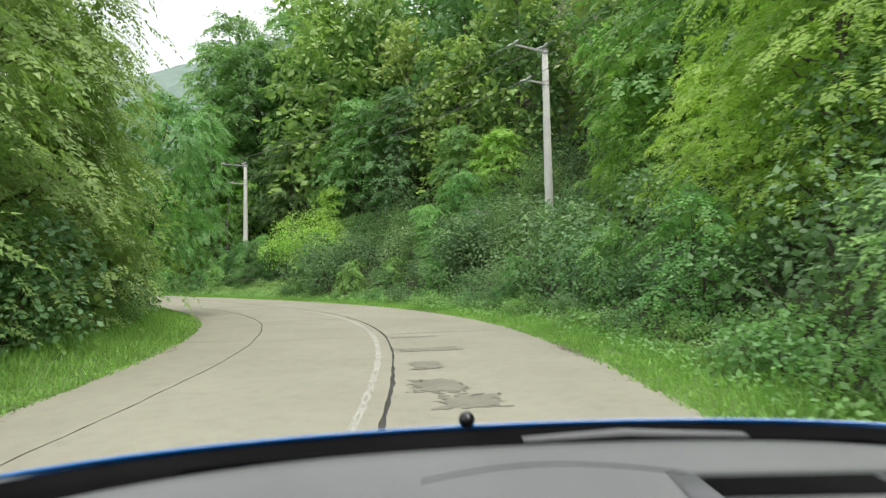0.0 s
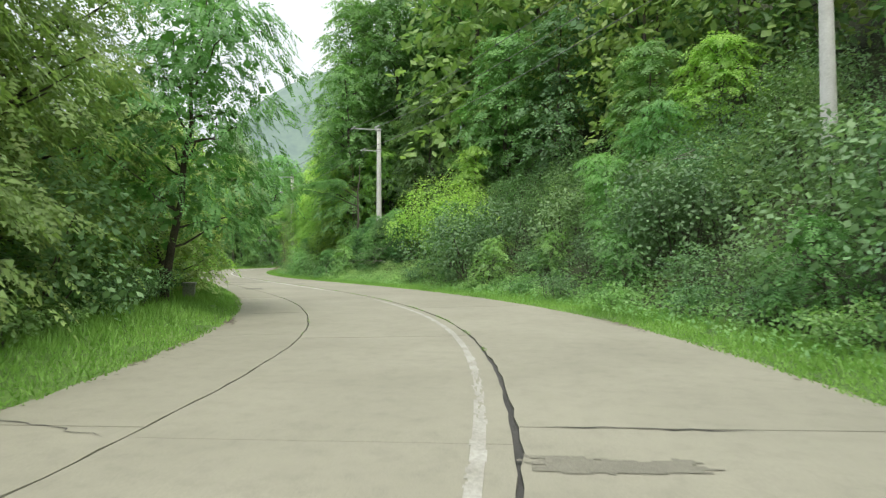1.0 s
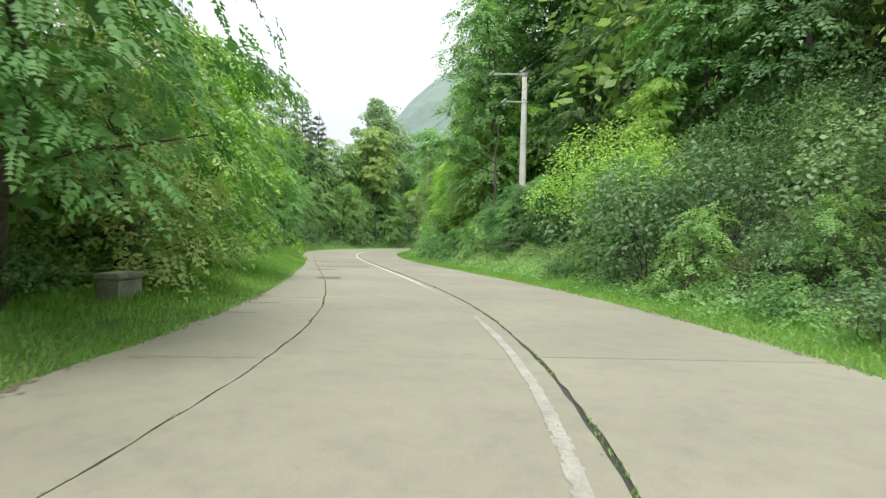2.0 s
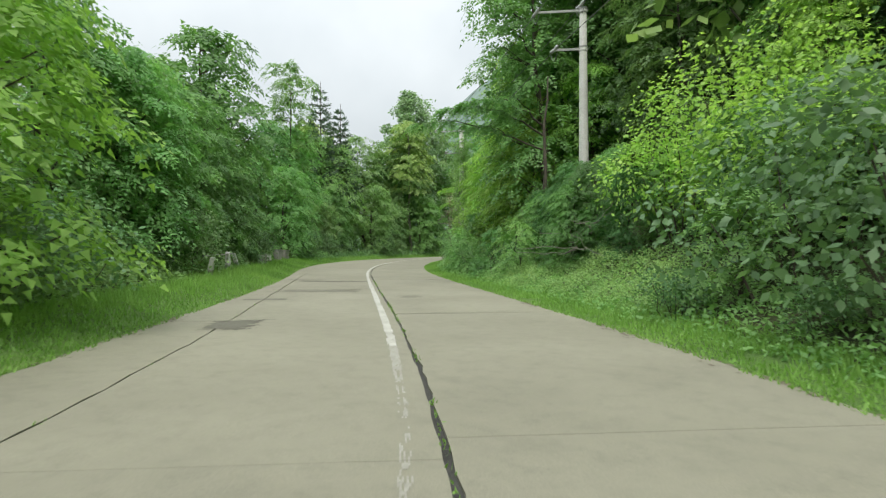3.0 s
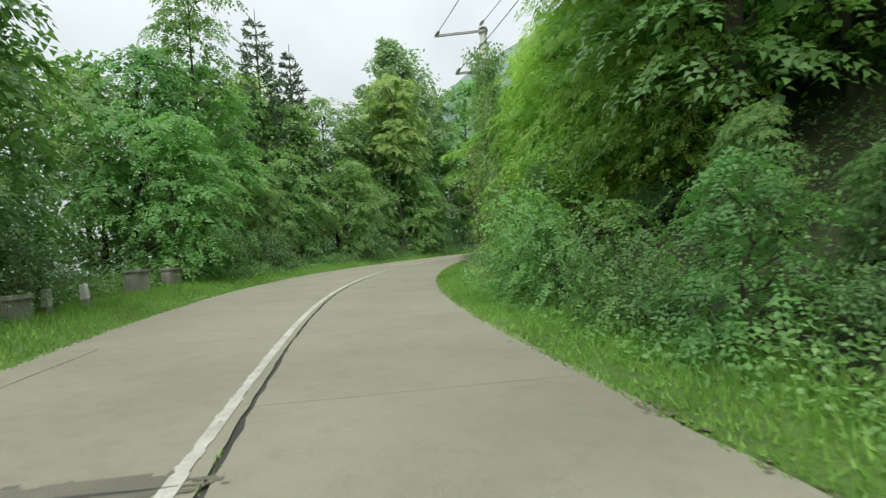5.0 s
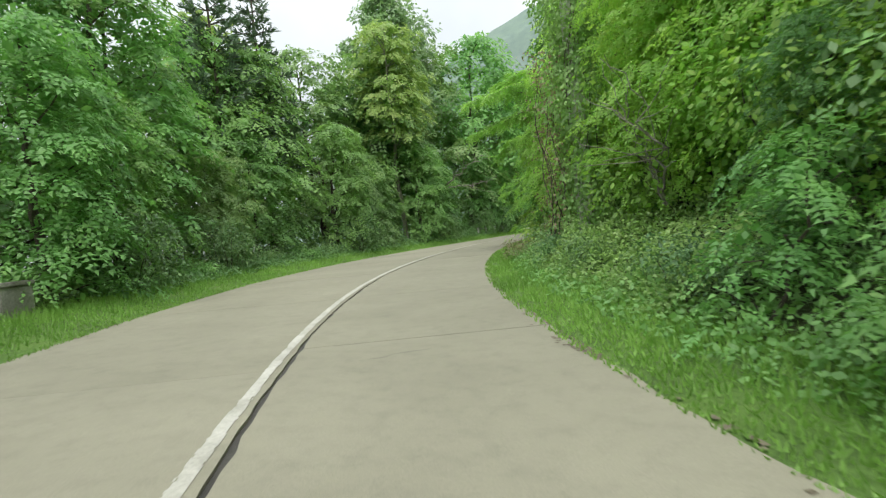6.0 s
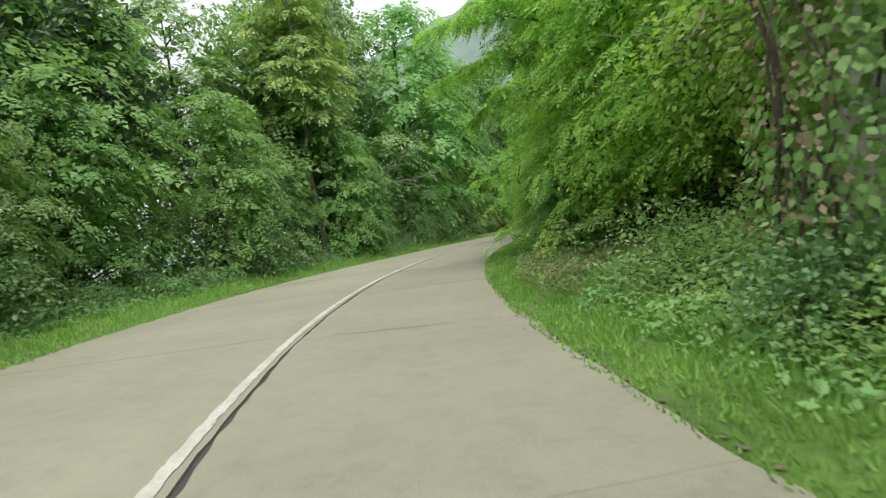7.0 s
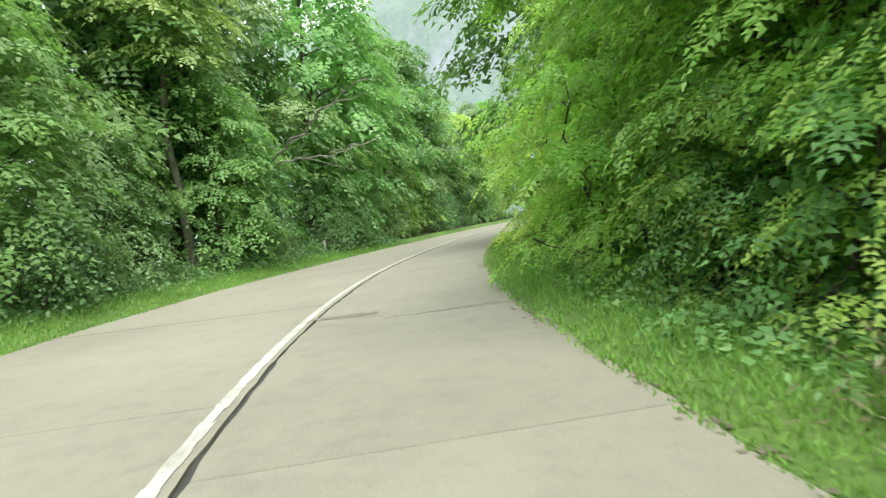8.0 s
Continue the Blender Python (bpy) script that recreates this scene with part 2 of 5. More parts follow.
def frond_faces(rng, base, direction, normal, length, pairs, leaflet=(0.3, 0.13), droop=0.25, oval=False):
    """Pinnate leaves: leaflets in pairs along a drooping stalk and one at its tip, spread in the leaf's own plane."""
    n = len(base)
    up = np.array([0, 0, 1.0])
    nrm = unit(normal)
    d = unit(direction - nrm * (direction * nrm).sum(1, keepdims=True))
    side = np.cross(d, nrm)
    L = np.reshape(length, (-1, 1))
    vs = []
    for j in range(pairs + 1):
        t = 0.2 + 0.8 * j / pairs
        at = base + d * L * t - up * droop * L * t * t
        for sgn in ((-1, 1) if j < pairs else (0,)):
            ax = unit(d * (0.38 if sgn else 1.0) + sgn * side * 0.92 - up * (0.1 + droop * t) + rng.normal(0, 0.13, (n, 3)))
            wd = unit(np.cross(ax, nrm + rng.normal(0, 0.22, (n, 3))))
            size = L * leaflet[0] * (1.12 - 0.42 * t if sgn else 1.0)
            half = wd * L * leaflet[1] * 0.5
            if oval:
                vs.append(np.stack([at, at + half + ax * size * 0.52, at + ax * size, at - half + ax * size * 0.52], 1))
            else:
                vs.append(np.stack([at - half * 0.9 + ax * size * 0.2, at + half * 0.9 + ax * size * 0.2, at + ax * size], 1))
    v = np.concatenate(vs, 1).reshape(-1, 3)
    return v, np.arange(len(v)).reshape(-1, 4 if oval else 3)


# ---------------------------------------------------------------- the road's line
AX = np.array([-0.3794, 0.9252])
LT = np.array([-0.9252, -0.3794])
K_S = np.linspace(0, 130, 14)
K_LAT = np.array([0.63, -3.1, -4.66, -3.0, 0.81, 5.08, 8.98, 11.49, 12.14, 10.93, 8.22, 4.84, 0.26, -5.48])
K_EDGE = np.array([4.13, 4.64, 4.93, 4.73, 4.14, 3.66, 4.14, 4.73, 5.13, 5.17, 4.98, 4.77, 4.61, 4.48])
K_RIGHT = np.array([2.98, 3.34, 3.62, 3.64, 3.5, 3.29, 3.2, 3.16, 3.06, 2.89, 2.87, 2.89, 2.97, 3.06])
Z_S = np.linspace(0, 130, 8)
K_Z = np.array([-0.05, 0.04, 0.24, 0.47, 0.77, 1.07, 1.32, 1.63])
K_BANK = np.array([-0.022, 0.005, 0.004, 0.021, 0.003, -0.025, -0.041, -0.03])
JOINT = 3.08


def spline(kx, ky, x):
    """Natural cubic through the knots, straight on beyond them."""
    x = np.asarray(x, float)
    n, h = len(kx), np.diff(kx)
    A, b = np.eye(n), np.zeros(n)
    for i in range(1, n - 1):
        A[i, i - 1], A[i, i], A[i, i + 1] = h[i - 1], 2 * (h[i - 1] + h[i]), h[i]
        b[i] = 6 * ((ky[i + 1] - ky[i]) / h[i] - (ky[i] - ky[i - 1]) / h[i - 1])
    m = np.linalg.solve(A, b)
    c = np.clip(x, kx[0], kx[-1])
    i = np.clip(np.searchsorted(kx, c) - 1, 0, n - 2)
    d, e = c - kx[i], kx[i + 1] - c
    y = m[i] * e**3 / (6 * h[i]) + m[i + 1] * d**3 / (6 * h[i]) + (ky[i] / h[i] - m[i] * h[i] / 6) * e + (ky[i + 1] / h[i] - m[i + 1] * h[i] / 6) * d
    s0 = (ky[1] - ky[0]) / h[0] - h[0] * m[1] / 6
    s1 = (ky[-1] - ky[-2]) / h[-1] + h[-1] * m[-2] / 6
    return y + np.minimum(x - kx[0], 0) * s0 + np.maximum(x - kx[-1], 0) * s1


def edge_left(s):
    return np.interp(s, K_S, K_EDGE) if np.ndim(s) == 0 else spline(K_S, K_EDGE, np.clip(s, 0, 130))


def edge_right(s):
    return spline(K_S, K_RIGHT, np.clip(s, 0, 130))


def on_road(s, u):
    """World points at s along the road and u metres to the left of its centre seam, in the road's plane."""
    s, u = np.broadcast_arrays(np.asarray(s, float), np.asarray(u, float))
    c = spline(K_S, K_LAT, s)
    sl = (spline(K_S, K_LAT, s + 0.05) - spline(K_S, K_LAT, s - 0.05)) / 0.1
    nx = 1 / np.sqrt(1 + sl * sl)
    xy = AX * s[..., None] + LT * c[..., None] + (LT - AX * sl[..., None]) * (nx * u)[..., None]
    bank = np.interp(s, Z_S, K_BANK)
    z = spline(Z_S, K_Z, np.clip(s, -40, 200)) + bank * np.clip(u, -6, 7)
    return np.concatenate([xy, z[..., None]], -1)


S_LINE = np.arange(-70, 230, 0.5)
C_LINE = on_road(S_LINE, 0.0)


def road_coords(x, y):
    """The nearest s and the signed u of points of the plan."""
    p = np.stack([np.ravel(x), np.ravel(y)], 1)
    s, u = np.empty(len(p)), np.empty(len(p))
    t = np.gradient(C_LINE[:, :2], axis=0)
    for a in range(0, len(p), 4000):
        q = p[a:a + 4000]
        d2 = ((q[:, None] - C_LINE[None, :, :2]) ** 2).sum(2)
        j = d2.argmin(1)
        s[a:a + 4000] = S_LINE[j]
        v = q - C_LINE[j, :2]
        u[a:a + 4000] = np.sqrt(d2[np.arange(len(q)), j]) * np.sign(t[j, 0] * v[:, 1] - t[j, 1] * v[:, 0])
    return s, u


def rolling(x, y, scale, seed=0.0):
    x, y = np.asarray(x) / scale, np.asarray(y) / scale
    return (np.sin(1.7 * x + 0.6 * y + seed) + np.sin(-0.8 * x + 1.9 * y + 2.1 * seed) + 0.6 * np.sin(3.1 * x - 2.3 * y + seed)) / 2.6


def ground_height(x, y):
    """A hillside climbs beside the right lane; the other side runs level, then falls into the valley."""
    s, u = road_coords(x, y)
    base = on_road(s, u)[:, 2]
    right = -u - edge_right(s)
    left = u - edge_left(s)
    up = np.maximum(right - 1.8, 0)
    rise = 0.62 * up - 0.3 * np.minimum(up, 1.0) + 0.05 * np.clip(right, 0, 1.8)
    rise += 0.22 * np.maximum(up - 7.0, 0)
    rise = np.where(rise > 75, 75 + (rise - 75) * 0.1, rise)
    down = np.maximum(left - 22.0, 0)
    fall = 0.28 * np.clip(left / 1.6, 0, 1) - np.minimum(0.2 * down, 9.0)
    z = base + np.where(u < 0, rise, fall)
    z += rolling(np.ravel(x), np.ravel(y), 7.0) * 0.35 * np.clip((np.maximum(right, left) - 2.0) / 4.0, 0, 1)
    under = (right < 0.9) & (left < 1.4)
    return np.where(under, z - 0.3, z - 0.02)


# ---------------------------------------------------------------- ground, verge, road
def graded(lo, hi, step, far):
    mid = np.arange(lo, hi + step, step)
    out, d = [], step
    edge = hi
    while edge < far:
        d *= 1.22
        edge += d
        out.append(edge)
    out = np.array(out)
    return np.concatenate([(lo - (out - hi))[::-1], mid, out])


gx, gy = graded(-90, 60, 1.25, 2600), graded(-40, 150, 1.25, 2600)
GX, GY = np.meshgrid(gx, gy, indexing="ij")
GZ = ground_height(GX, GY).reshape(GX.shape)
ni, nj = GX.shape
ii, jj = np.meshgrid(np.arange(ni - 1), np.arange(nj - 1), indexing="ij")
quads = np.stack([ii * nj + jj, (ii + 1) * nj + jj, (ii + 1) * nj + jj + 1, ii * nj + jj + 1], -1).reshape(-1, 4)
ground = mesh_object("ground", np.stack([GX, GY, GZ], -1), quads, SOIL, smooth=True)
tagged(ground, "dark leaf-littered forest soil under the trees", "ground", kind="structure")


def strip(name, s0, s1, us, step, mat, lift, parent=None, wobble=0.0, seed=1, label=""):
    """A strip that follows the road; us: functions of s for each line across."""
    rng = np.random.default_rng(seed)
    s = np.arange(s0, s1 + step * 0.5, step)
    rows = []
    for k, fn in enumerate(us):
        u = fn(s)
        if wobble and k in (0, len(us) - 1):
            u = u + rng.normal(0, wobble, len(s))
        p = on_road(s, u)
        p[:, 2] += lift[k]
        rows.append(p)
    v = np.stack(rows, 1)
    a, b = len(s), len(us)
    i, j = np.meshgrid(np.arange(a - 1), np.arange(b - 1), indexing="ij")
    f = np.stack([i * b + j, i * b + j + 1, (i + 1) * b + j + 1, (i + 1) * b + j], -1).reshape(-1, 4)
    return mesh_object(name, v, f, mat, parent, label)


verge_r = strip("verge", -45, 180, [lambda s: -edge_right(s) + 0.12, lambda s: -edge_right(s) - 0.25, lambda s: -edge_right(s) - 1.0, lambda s: -edge_right(s) - 2.4],
                0.8, VERGE, (-0.03, 0.0, 0.04, -0.02), seed=3)
tagged(verge_r, "grassy verge along the foot of the wooded slope", "verge", kind="structure")
verge_l = strip("verge", -45, 180, [lambda s: edge_left(s) - 0.12, lambda s: edge_left(s) + 0.25, lambda s: edge_left(s) + 1.2, lambda s: edge_left(s) + 3.0],
                0.8, VERGE, (-0.03, 0.03, 0.24, 0.22), seed=4)
tagged(verge_l, "mown grass verge on the valley side", "verge", kind="structure")

road = strip("road", -45, 180, [lambda s: -edge_right(s) - 0.02, lambda s: 0 * s - 1, lambda s: 0 * s + 1.5, lambda s: edge_left(s) + 0.02], 1.0, TAR, (-0.05, -0.025, -0.025, -0.05))
tagged(road, "old pale concrete slab road with tarred joints", "road", kind="structure")


def slab(s0, s1, lo, hi, seed):
    """One concrete slab with its own edges; lo and hi give its sides in u."""
    rng = np.random.default_rng(seed)
    n = max(int(round((s1 - s0) / 0.3)), 2)
    s = np.linspace(s0, s1, n + 1)
    a, b = lo(s), hi(s)
    m = 3
    w = np.linspace(0, 1, m)
    u = a[:, None] * (1 - w) + b[:, None] * w
    top = on_road(np.repeat(s[:, None], m, 1), u)
    tilt = rng.normal(0, 0.0008, 2)
    top[..., 2] += rng.normal(0, 0.001) + tilt[0] * (w - 0.5)[None] + tilt[1] * np.linspace(-1, 1, n + 1)[:, None]
    c = (n + 1) * m
    i, j = np.meshgrid(np.arange(n), np.arange(m - 1), indexing="ij")
    f = np.stack([i * m + j + 1, i * m + j, (i + 1) * m + j, (i + 1) * m + j + 1], -1).reshape(-1, 4)
    rim = [k for k in range(m)] + [k * m + m - 1 for k in range(1, n + 1)] + [n * m + k for k in range(m - 2, -1, -1)] + [k * m for k in range(n - 1, 0, -1)]
    low = top.reshape(-1, 3)[rim] - [0, 0, 0.14]
    r = len(rim)
    walls = np.array([[rim[k], rim[(k + 1) % r], c + (k + 1) % r, c + k] for k in range(r)])
    return mesh_object("slab", np.vstack([top.reshape(-1, 3), low]), np.vstack([f, walls]), CONCRETE, road)


def ragged(fn, amp, seed):
    return lambda s: fn(s) + amp * (np.sin(s * 2.1 + seed) * 0.5 + np.sin(s * 5.3 + 2 * seed) * 0.35 + np.sin(s * 0.7 + seed) * 0.6)


SEAM_R = ragged(lambda s: 0 * s - 0.03 + 0.012 * np.sin(s * 9.7), 0.022, 1.0)
SEAM_L = ragged(lambda s: 0 * s + 0.02 + 0.008 * np.sin(s * 8.1), 0.012, 2.0)
JOINT_R = ragged(lambda s: 0 * s + JOINT - 0.012, 0.02, 3.0)
JOINT_L = ragged(lambda s: 0 * s + JOINT + 0.014 + 0.01 * np.sin(s * 7.7), 0.02, 3.0)
OUT_R = ragged(lambda s: -edge_right(s), 0.05, 5.0)
OUT_L = ragged(lambda s: edge_left(s), 0.06, 6.0)
LANES = (
    (OUT_R, SEAM_R, (-44, -32, -22, -12, -4, 2, 8.2, 14.05, 20, 25.9, 32.4, 39.5, 45, 51, 57, 62, 67, 72.5, 77.5, 82.3, 88, 94, 100, 106, 112, 124, 136, 150, 178), (14.05, 25.9, 39.5, 72.5, 82.3)),
    (SEAM_L, JOINT_R, (-44, -32, -22, -12, -4, 2, 8, 13.6, 19.8, 25.7, 32, 38.9, 44, 49.2, 55), (25.7, 49.2)),
    (JOINT_L, OUT_L, (-44, -32, -22, -12, -4, 2, 8, 13.9, 20.5, 25.5, 32.2, 38.9, 44, 49.6, 55), (13.9, 38.9, 49.6)),
    (SEAM_L, OUT_L, (55, 61, 67, 73, 79, 84.5, 91, 97, 103, 109, 120, 135, 150, 178), (84.5,)),
)
for lane, (lo, hi, joints, wide) in enumerate(LANES):
    for k, (s0, s1) in enumerate(zip(joints, joints[1:])):
        slab(s0 + (0.009 if s0 in wide else 0.002), s1 - (0.009 if s1 in wide else 0.002), lo, hi, 100 * lane + k)


def line_paint(s_from, s_to, paint, label):
    """The centre line: worn paint beside the seam, chipped along its edges, with lengths worn away where the road bends first."""
    step, across = 0.05, 10
    cells = []
    s_all = np.arange(s_from, s_to, step)
    centre = np.interp(s_all, [0, 30, 45, 60, 150], [0.27, 0.27, 0.2, 0.15, 0.14])
    half = np.interp(s_all, [0, 35, 46, 56, 150], [0.07, 0.07, 0.082, 0.064, 0.06])
    solid_at = np.interp(s_all, [0, 8, 22, 27, 29, 31, 34, 37, 47, 52, 56, 150], [0.05, 0.15, 0.3, 0.3, 0.05, 0.0, -0.05, 0.38, 0.4, 0.3, 0.5, 0.5])
    for s, c, h, solid in zip(s_all, centre, half, solid_at):
        long_wear = noise.noise(Vector((s * 0.35, 3.1, 0))) * 0.7
        for q in range(across):
            chip = noise.noise(Vector((s * 3.5, q * 0.55, 7.0))) + 0.55 * noise.noise(Vector((s * 11.0, q * 1.5, 2.0)))
            rim = -0.45 if q in (0, across - 1) else -0.16 if q in (1, across - 2) else 0.04
            if solid + long_wear * 0.6 + chip * 0.55 + rim >= 0:
                u0 = c - h + 2 * h * q / across
                cells.append((s, u0, u0 + 2 * h / across))
    c = np.array(cells)
    v = on_road(np.stack([c[:, 0], c[:, 0] + step, c[:, 0] + step, c[:, 0]], 1).ravel(), np.stack([c[:, 2], c[:, 2], c[:, 1], c[:, 1]], 1).ravel())
    v[:, 2] += 0.006
    return mesh_object("lane_marking", v, np.arange(len(v)).reshape(-1, 4), paint, road, label)


line_paint(-20, 36, FADED, "centre line faded almost to the colour of the concrete")
line_paint(36, 150, PAINT, "worn white centre line in flaking paint")


def tar_patch(s, u, length, width, seed, label="thin grey asphalt patch worn ragged at its edges", mat=PATCH, lift=0.005, cell=0.03):
    """A thin skim of asphalt: whole in the middle, worn into streaks and crumbs towards its rim."""
    ns, nu = int(length / cell) + 4, int(width / (cell * 1.6)) + 4
    cells = []
    for i in range(-ns // 2, ns // 2 + 1):
        for j in range(-nu // 2, nu // 2 + 1):
            a, b = i * cell, j * cell * 1.6
            rim = max(abs(a) / (length / 2), abs(b) / (width / 2))
            wear = 0.55 * noise.noise(Vector((a * 5, b * 2.2, seed * 1.7))) + 0.45 * noise.noise(Vector((a * 17, b * 8, seed))) + 0.3 * noise.noise(Vector((a * 40, b * 18, seed)))
            if 0.98 - rim + wear * 0.75 > 0.12:
                cells.append((a, b))
    c = np.array(cells)
    q = np.array([[-0.5, -0.8], [0.5, -0.8], [0.5, 0.8], [-0.5, 0.8]]) * cell
    p = c[:, None] + q[None]
    v = on_road(s + p[..., 0].ravel(), u + p[..., 1].ravel())
    v[:, 2] += lift
    return mesh_object("patch", v, np.arange(len(v)).reshape(-1, 4), mat, road, label)


for k, (s, u, length, width) in enumerate(((6.4, -0.95, 0.7, 0.8), (7.3, -0.6, 0.9, 0.8), (10.9, -0.75, 0.5, 1.3), (9.0, -0.5, 0.8, 0.5), (13.2, -0.7, 0.3, 1.2), (49.5, 1.4, 0.42, 3.0), (50.3, 2.6, 0.5, 1.6), (45.3, 1.9, 1.1, 2.7), (42.7, 3.0, 0.4, 1.3), (43.2, -0.75, 0.8, 0.6), (38.3, 2.9, 1.2, 0.9), (82.9, -0.3, 0.3, 1.3))):
    tar_patch(s, u, length, width, 20 + k, mat=PATCH if k in (5, 8, 10) else PATCH_OLD)


def edge_dirt(side, seed):
    """Sand, soil and dry bits washed over the crumbling rim of the concrete."""
    cell, vs = 0.045, []
    for s in np.arange(-2, 104, cell):
        rim = float(edge_right(s)) if side < 0 else float(edge_left(s))
        base = noise.noise(Vector((s * 0.45, seed, 0.0))) * 0.5 + 0.1
        for j in range(13):
            d = j * cell
            grain = 0.4 * noise.noise(Vector((s * 2.6, d * 7, seed))) + 0.55 * noise.noise(Vector((s * 11, d * 20, seed + 3)))
            if base + grain - d * 1.5 > 0.22:
                vs.append((s, side * (rim + 0.03 - d)))
    c = np.array(vs)
    q = np.array([[-0.5, -0.5], [0.5, -0.5], [0.5, 0.5], [-0.5, 0.5]]) * cell
    p = c[:, None] + q[None]
    v = on_road(p[..., 0].ravel(), p[..., 1].ravel())
    v[:, 2] += 0.0035
    f = np.arange(len(v)).reshape(-1, 4)
    ob = mesh_object("edge_dirt", v, f, DIRT)
    return tagged(ob, "brown soil and sand washed over the crumbling road edge", "dirt", kind="stuff")


edge_dirt(-1, 5.0)
edge_dirt(1, 9.0)


def crack(s0, u0, s1, u1, width, seed):
    rng = np.random.default_rng(seed)
    n = 14
    t = np.linspace(0, 1, n)
    s = s0 + (s1 - s0) * t + rng.normal(0, 0.02, n)
    u = u0 + (u1 - u0) * t + rng.normal(0, 0.03, n)
    w = 0.36 * width * rng.uniform(0.4, 1.3, n) * np.minimum(1, np.minimum(t, 1 - t) * 6 + 0.15)
    a, b = on_road(s - w, u), on_road(s + w, u)
    v = np.stack([a, b], 1).reshape(-1, 3)
    v[:, 2] += 0.0075
    f = np.array([[2 * k, 2 * k + 1, 2 * k + 3, 2 * k + 2] for k in range(n - 1)])
    return mesh_object("crack", v, f, TAR, road, "dark tar-filled crack")


for k, (s0, u0, s1, u1, w) in enumerate(((13.6, 3.2, 14.1, 4.7, 0.03), (25.5, 3.2, 25.3, 4.7, 0.02), (29.5, 4.1, 29.5, 4.75, 0.06), (31.1, 3.9, 31.0, 4.7, 0.06), (33.6, 4.0, 33.5, 4.6, 0.05),
                                       (38.9, 2.2, 38.9, 3.0, 0.03), (49.4, 0.1, 49.6, 3.4, 0.05), (14.05, -0.2, 14.0, -2.0, 0.035), (39.5, -0.1, 39.7, -2.7, 0.03), (72.6, -0.4, 72.2, -2.3, 0.02), (82.3, -1.6, 82.4, -2.9, 0.04), (82.9, 0.3, 82.5, -1.1, 0.02), (61.0, -0.8, 61.3, -1.7, 0.02), (91.0, 0.4, 91.3, 3.5, 0.03))):
    crack(s0, u0, s1, u1, w, 60 + k)

# ---------------------------------------------------------------- trees and bushes


def wander(rng, a, b, n, amp):
    t = np.linspace(0, 1, n)[:, None]
    p = a * (1 - t) + b * t
    off = rng.normal(0, amp, (n, 3)) * np.sin(np.pi * t)
    off[:, 2] *= 0.5
    return p + off


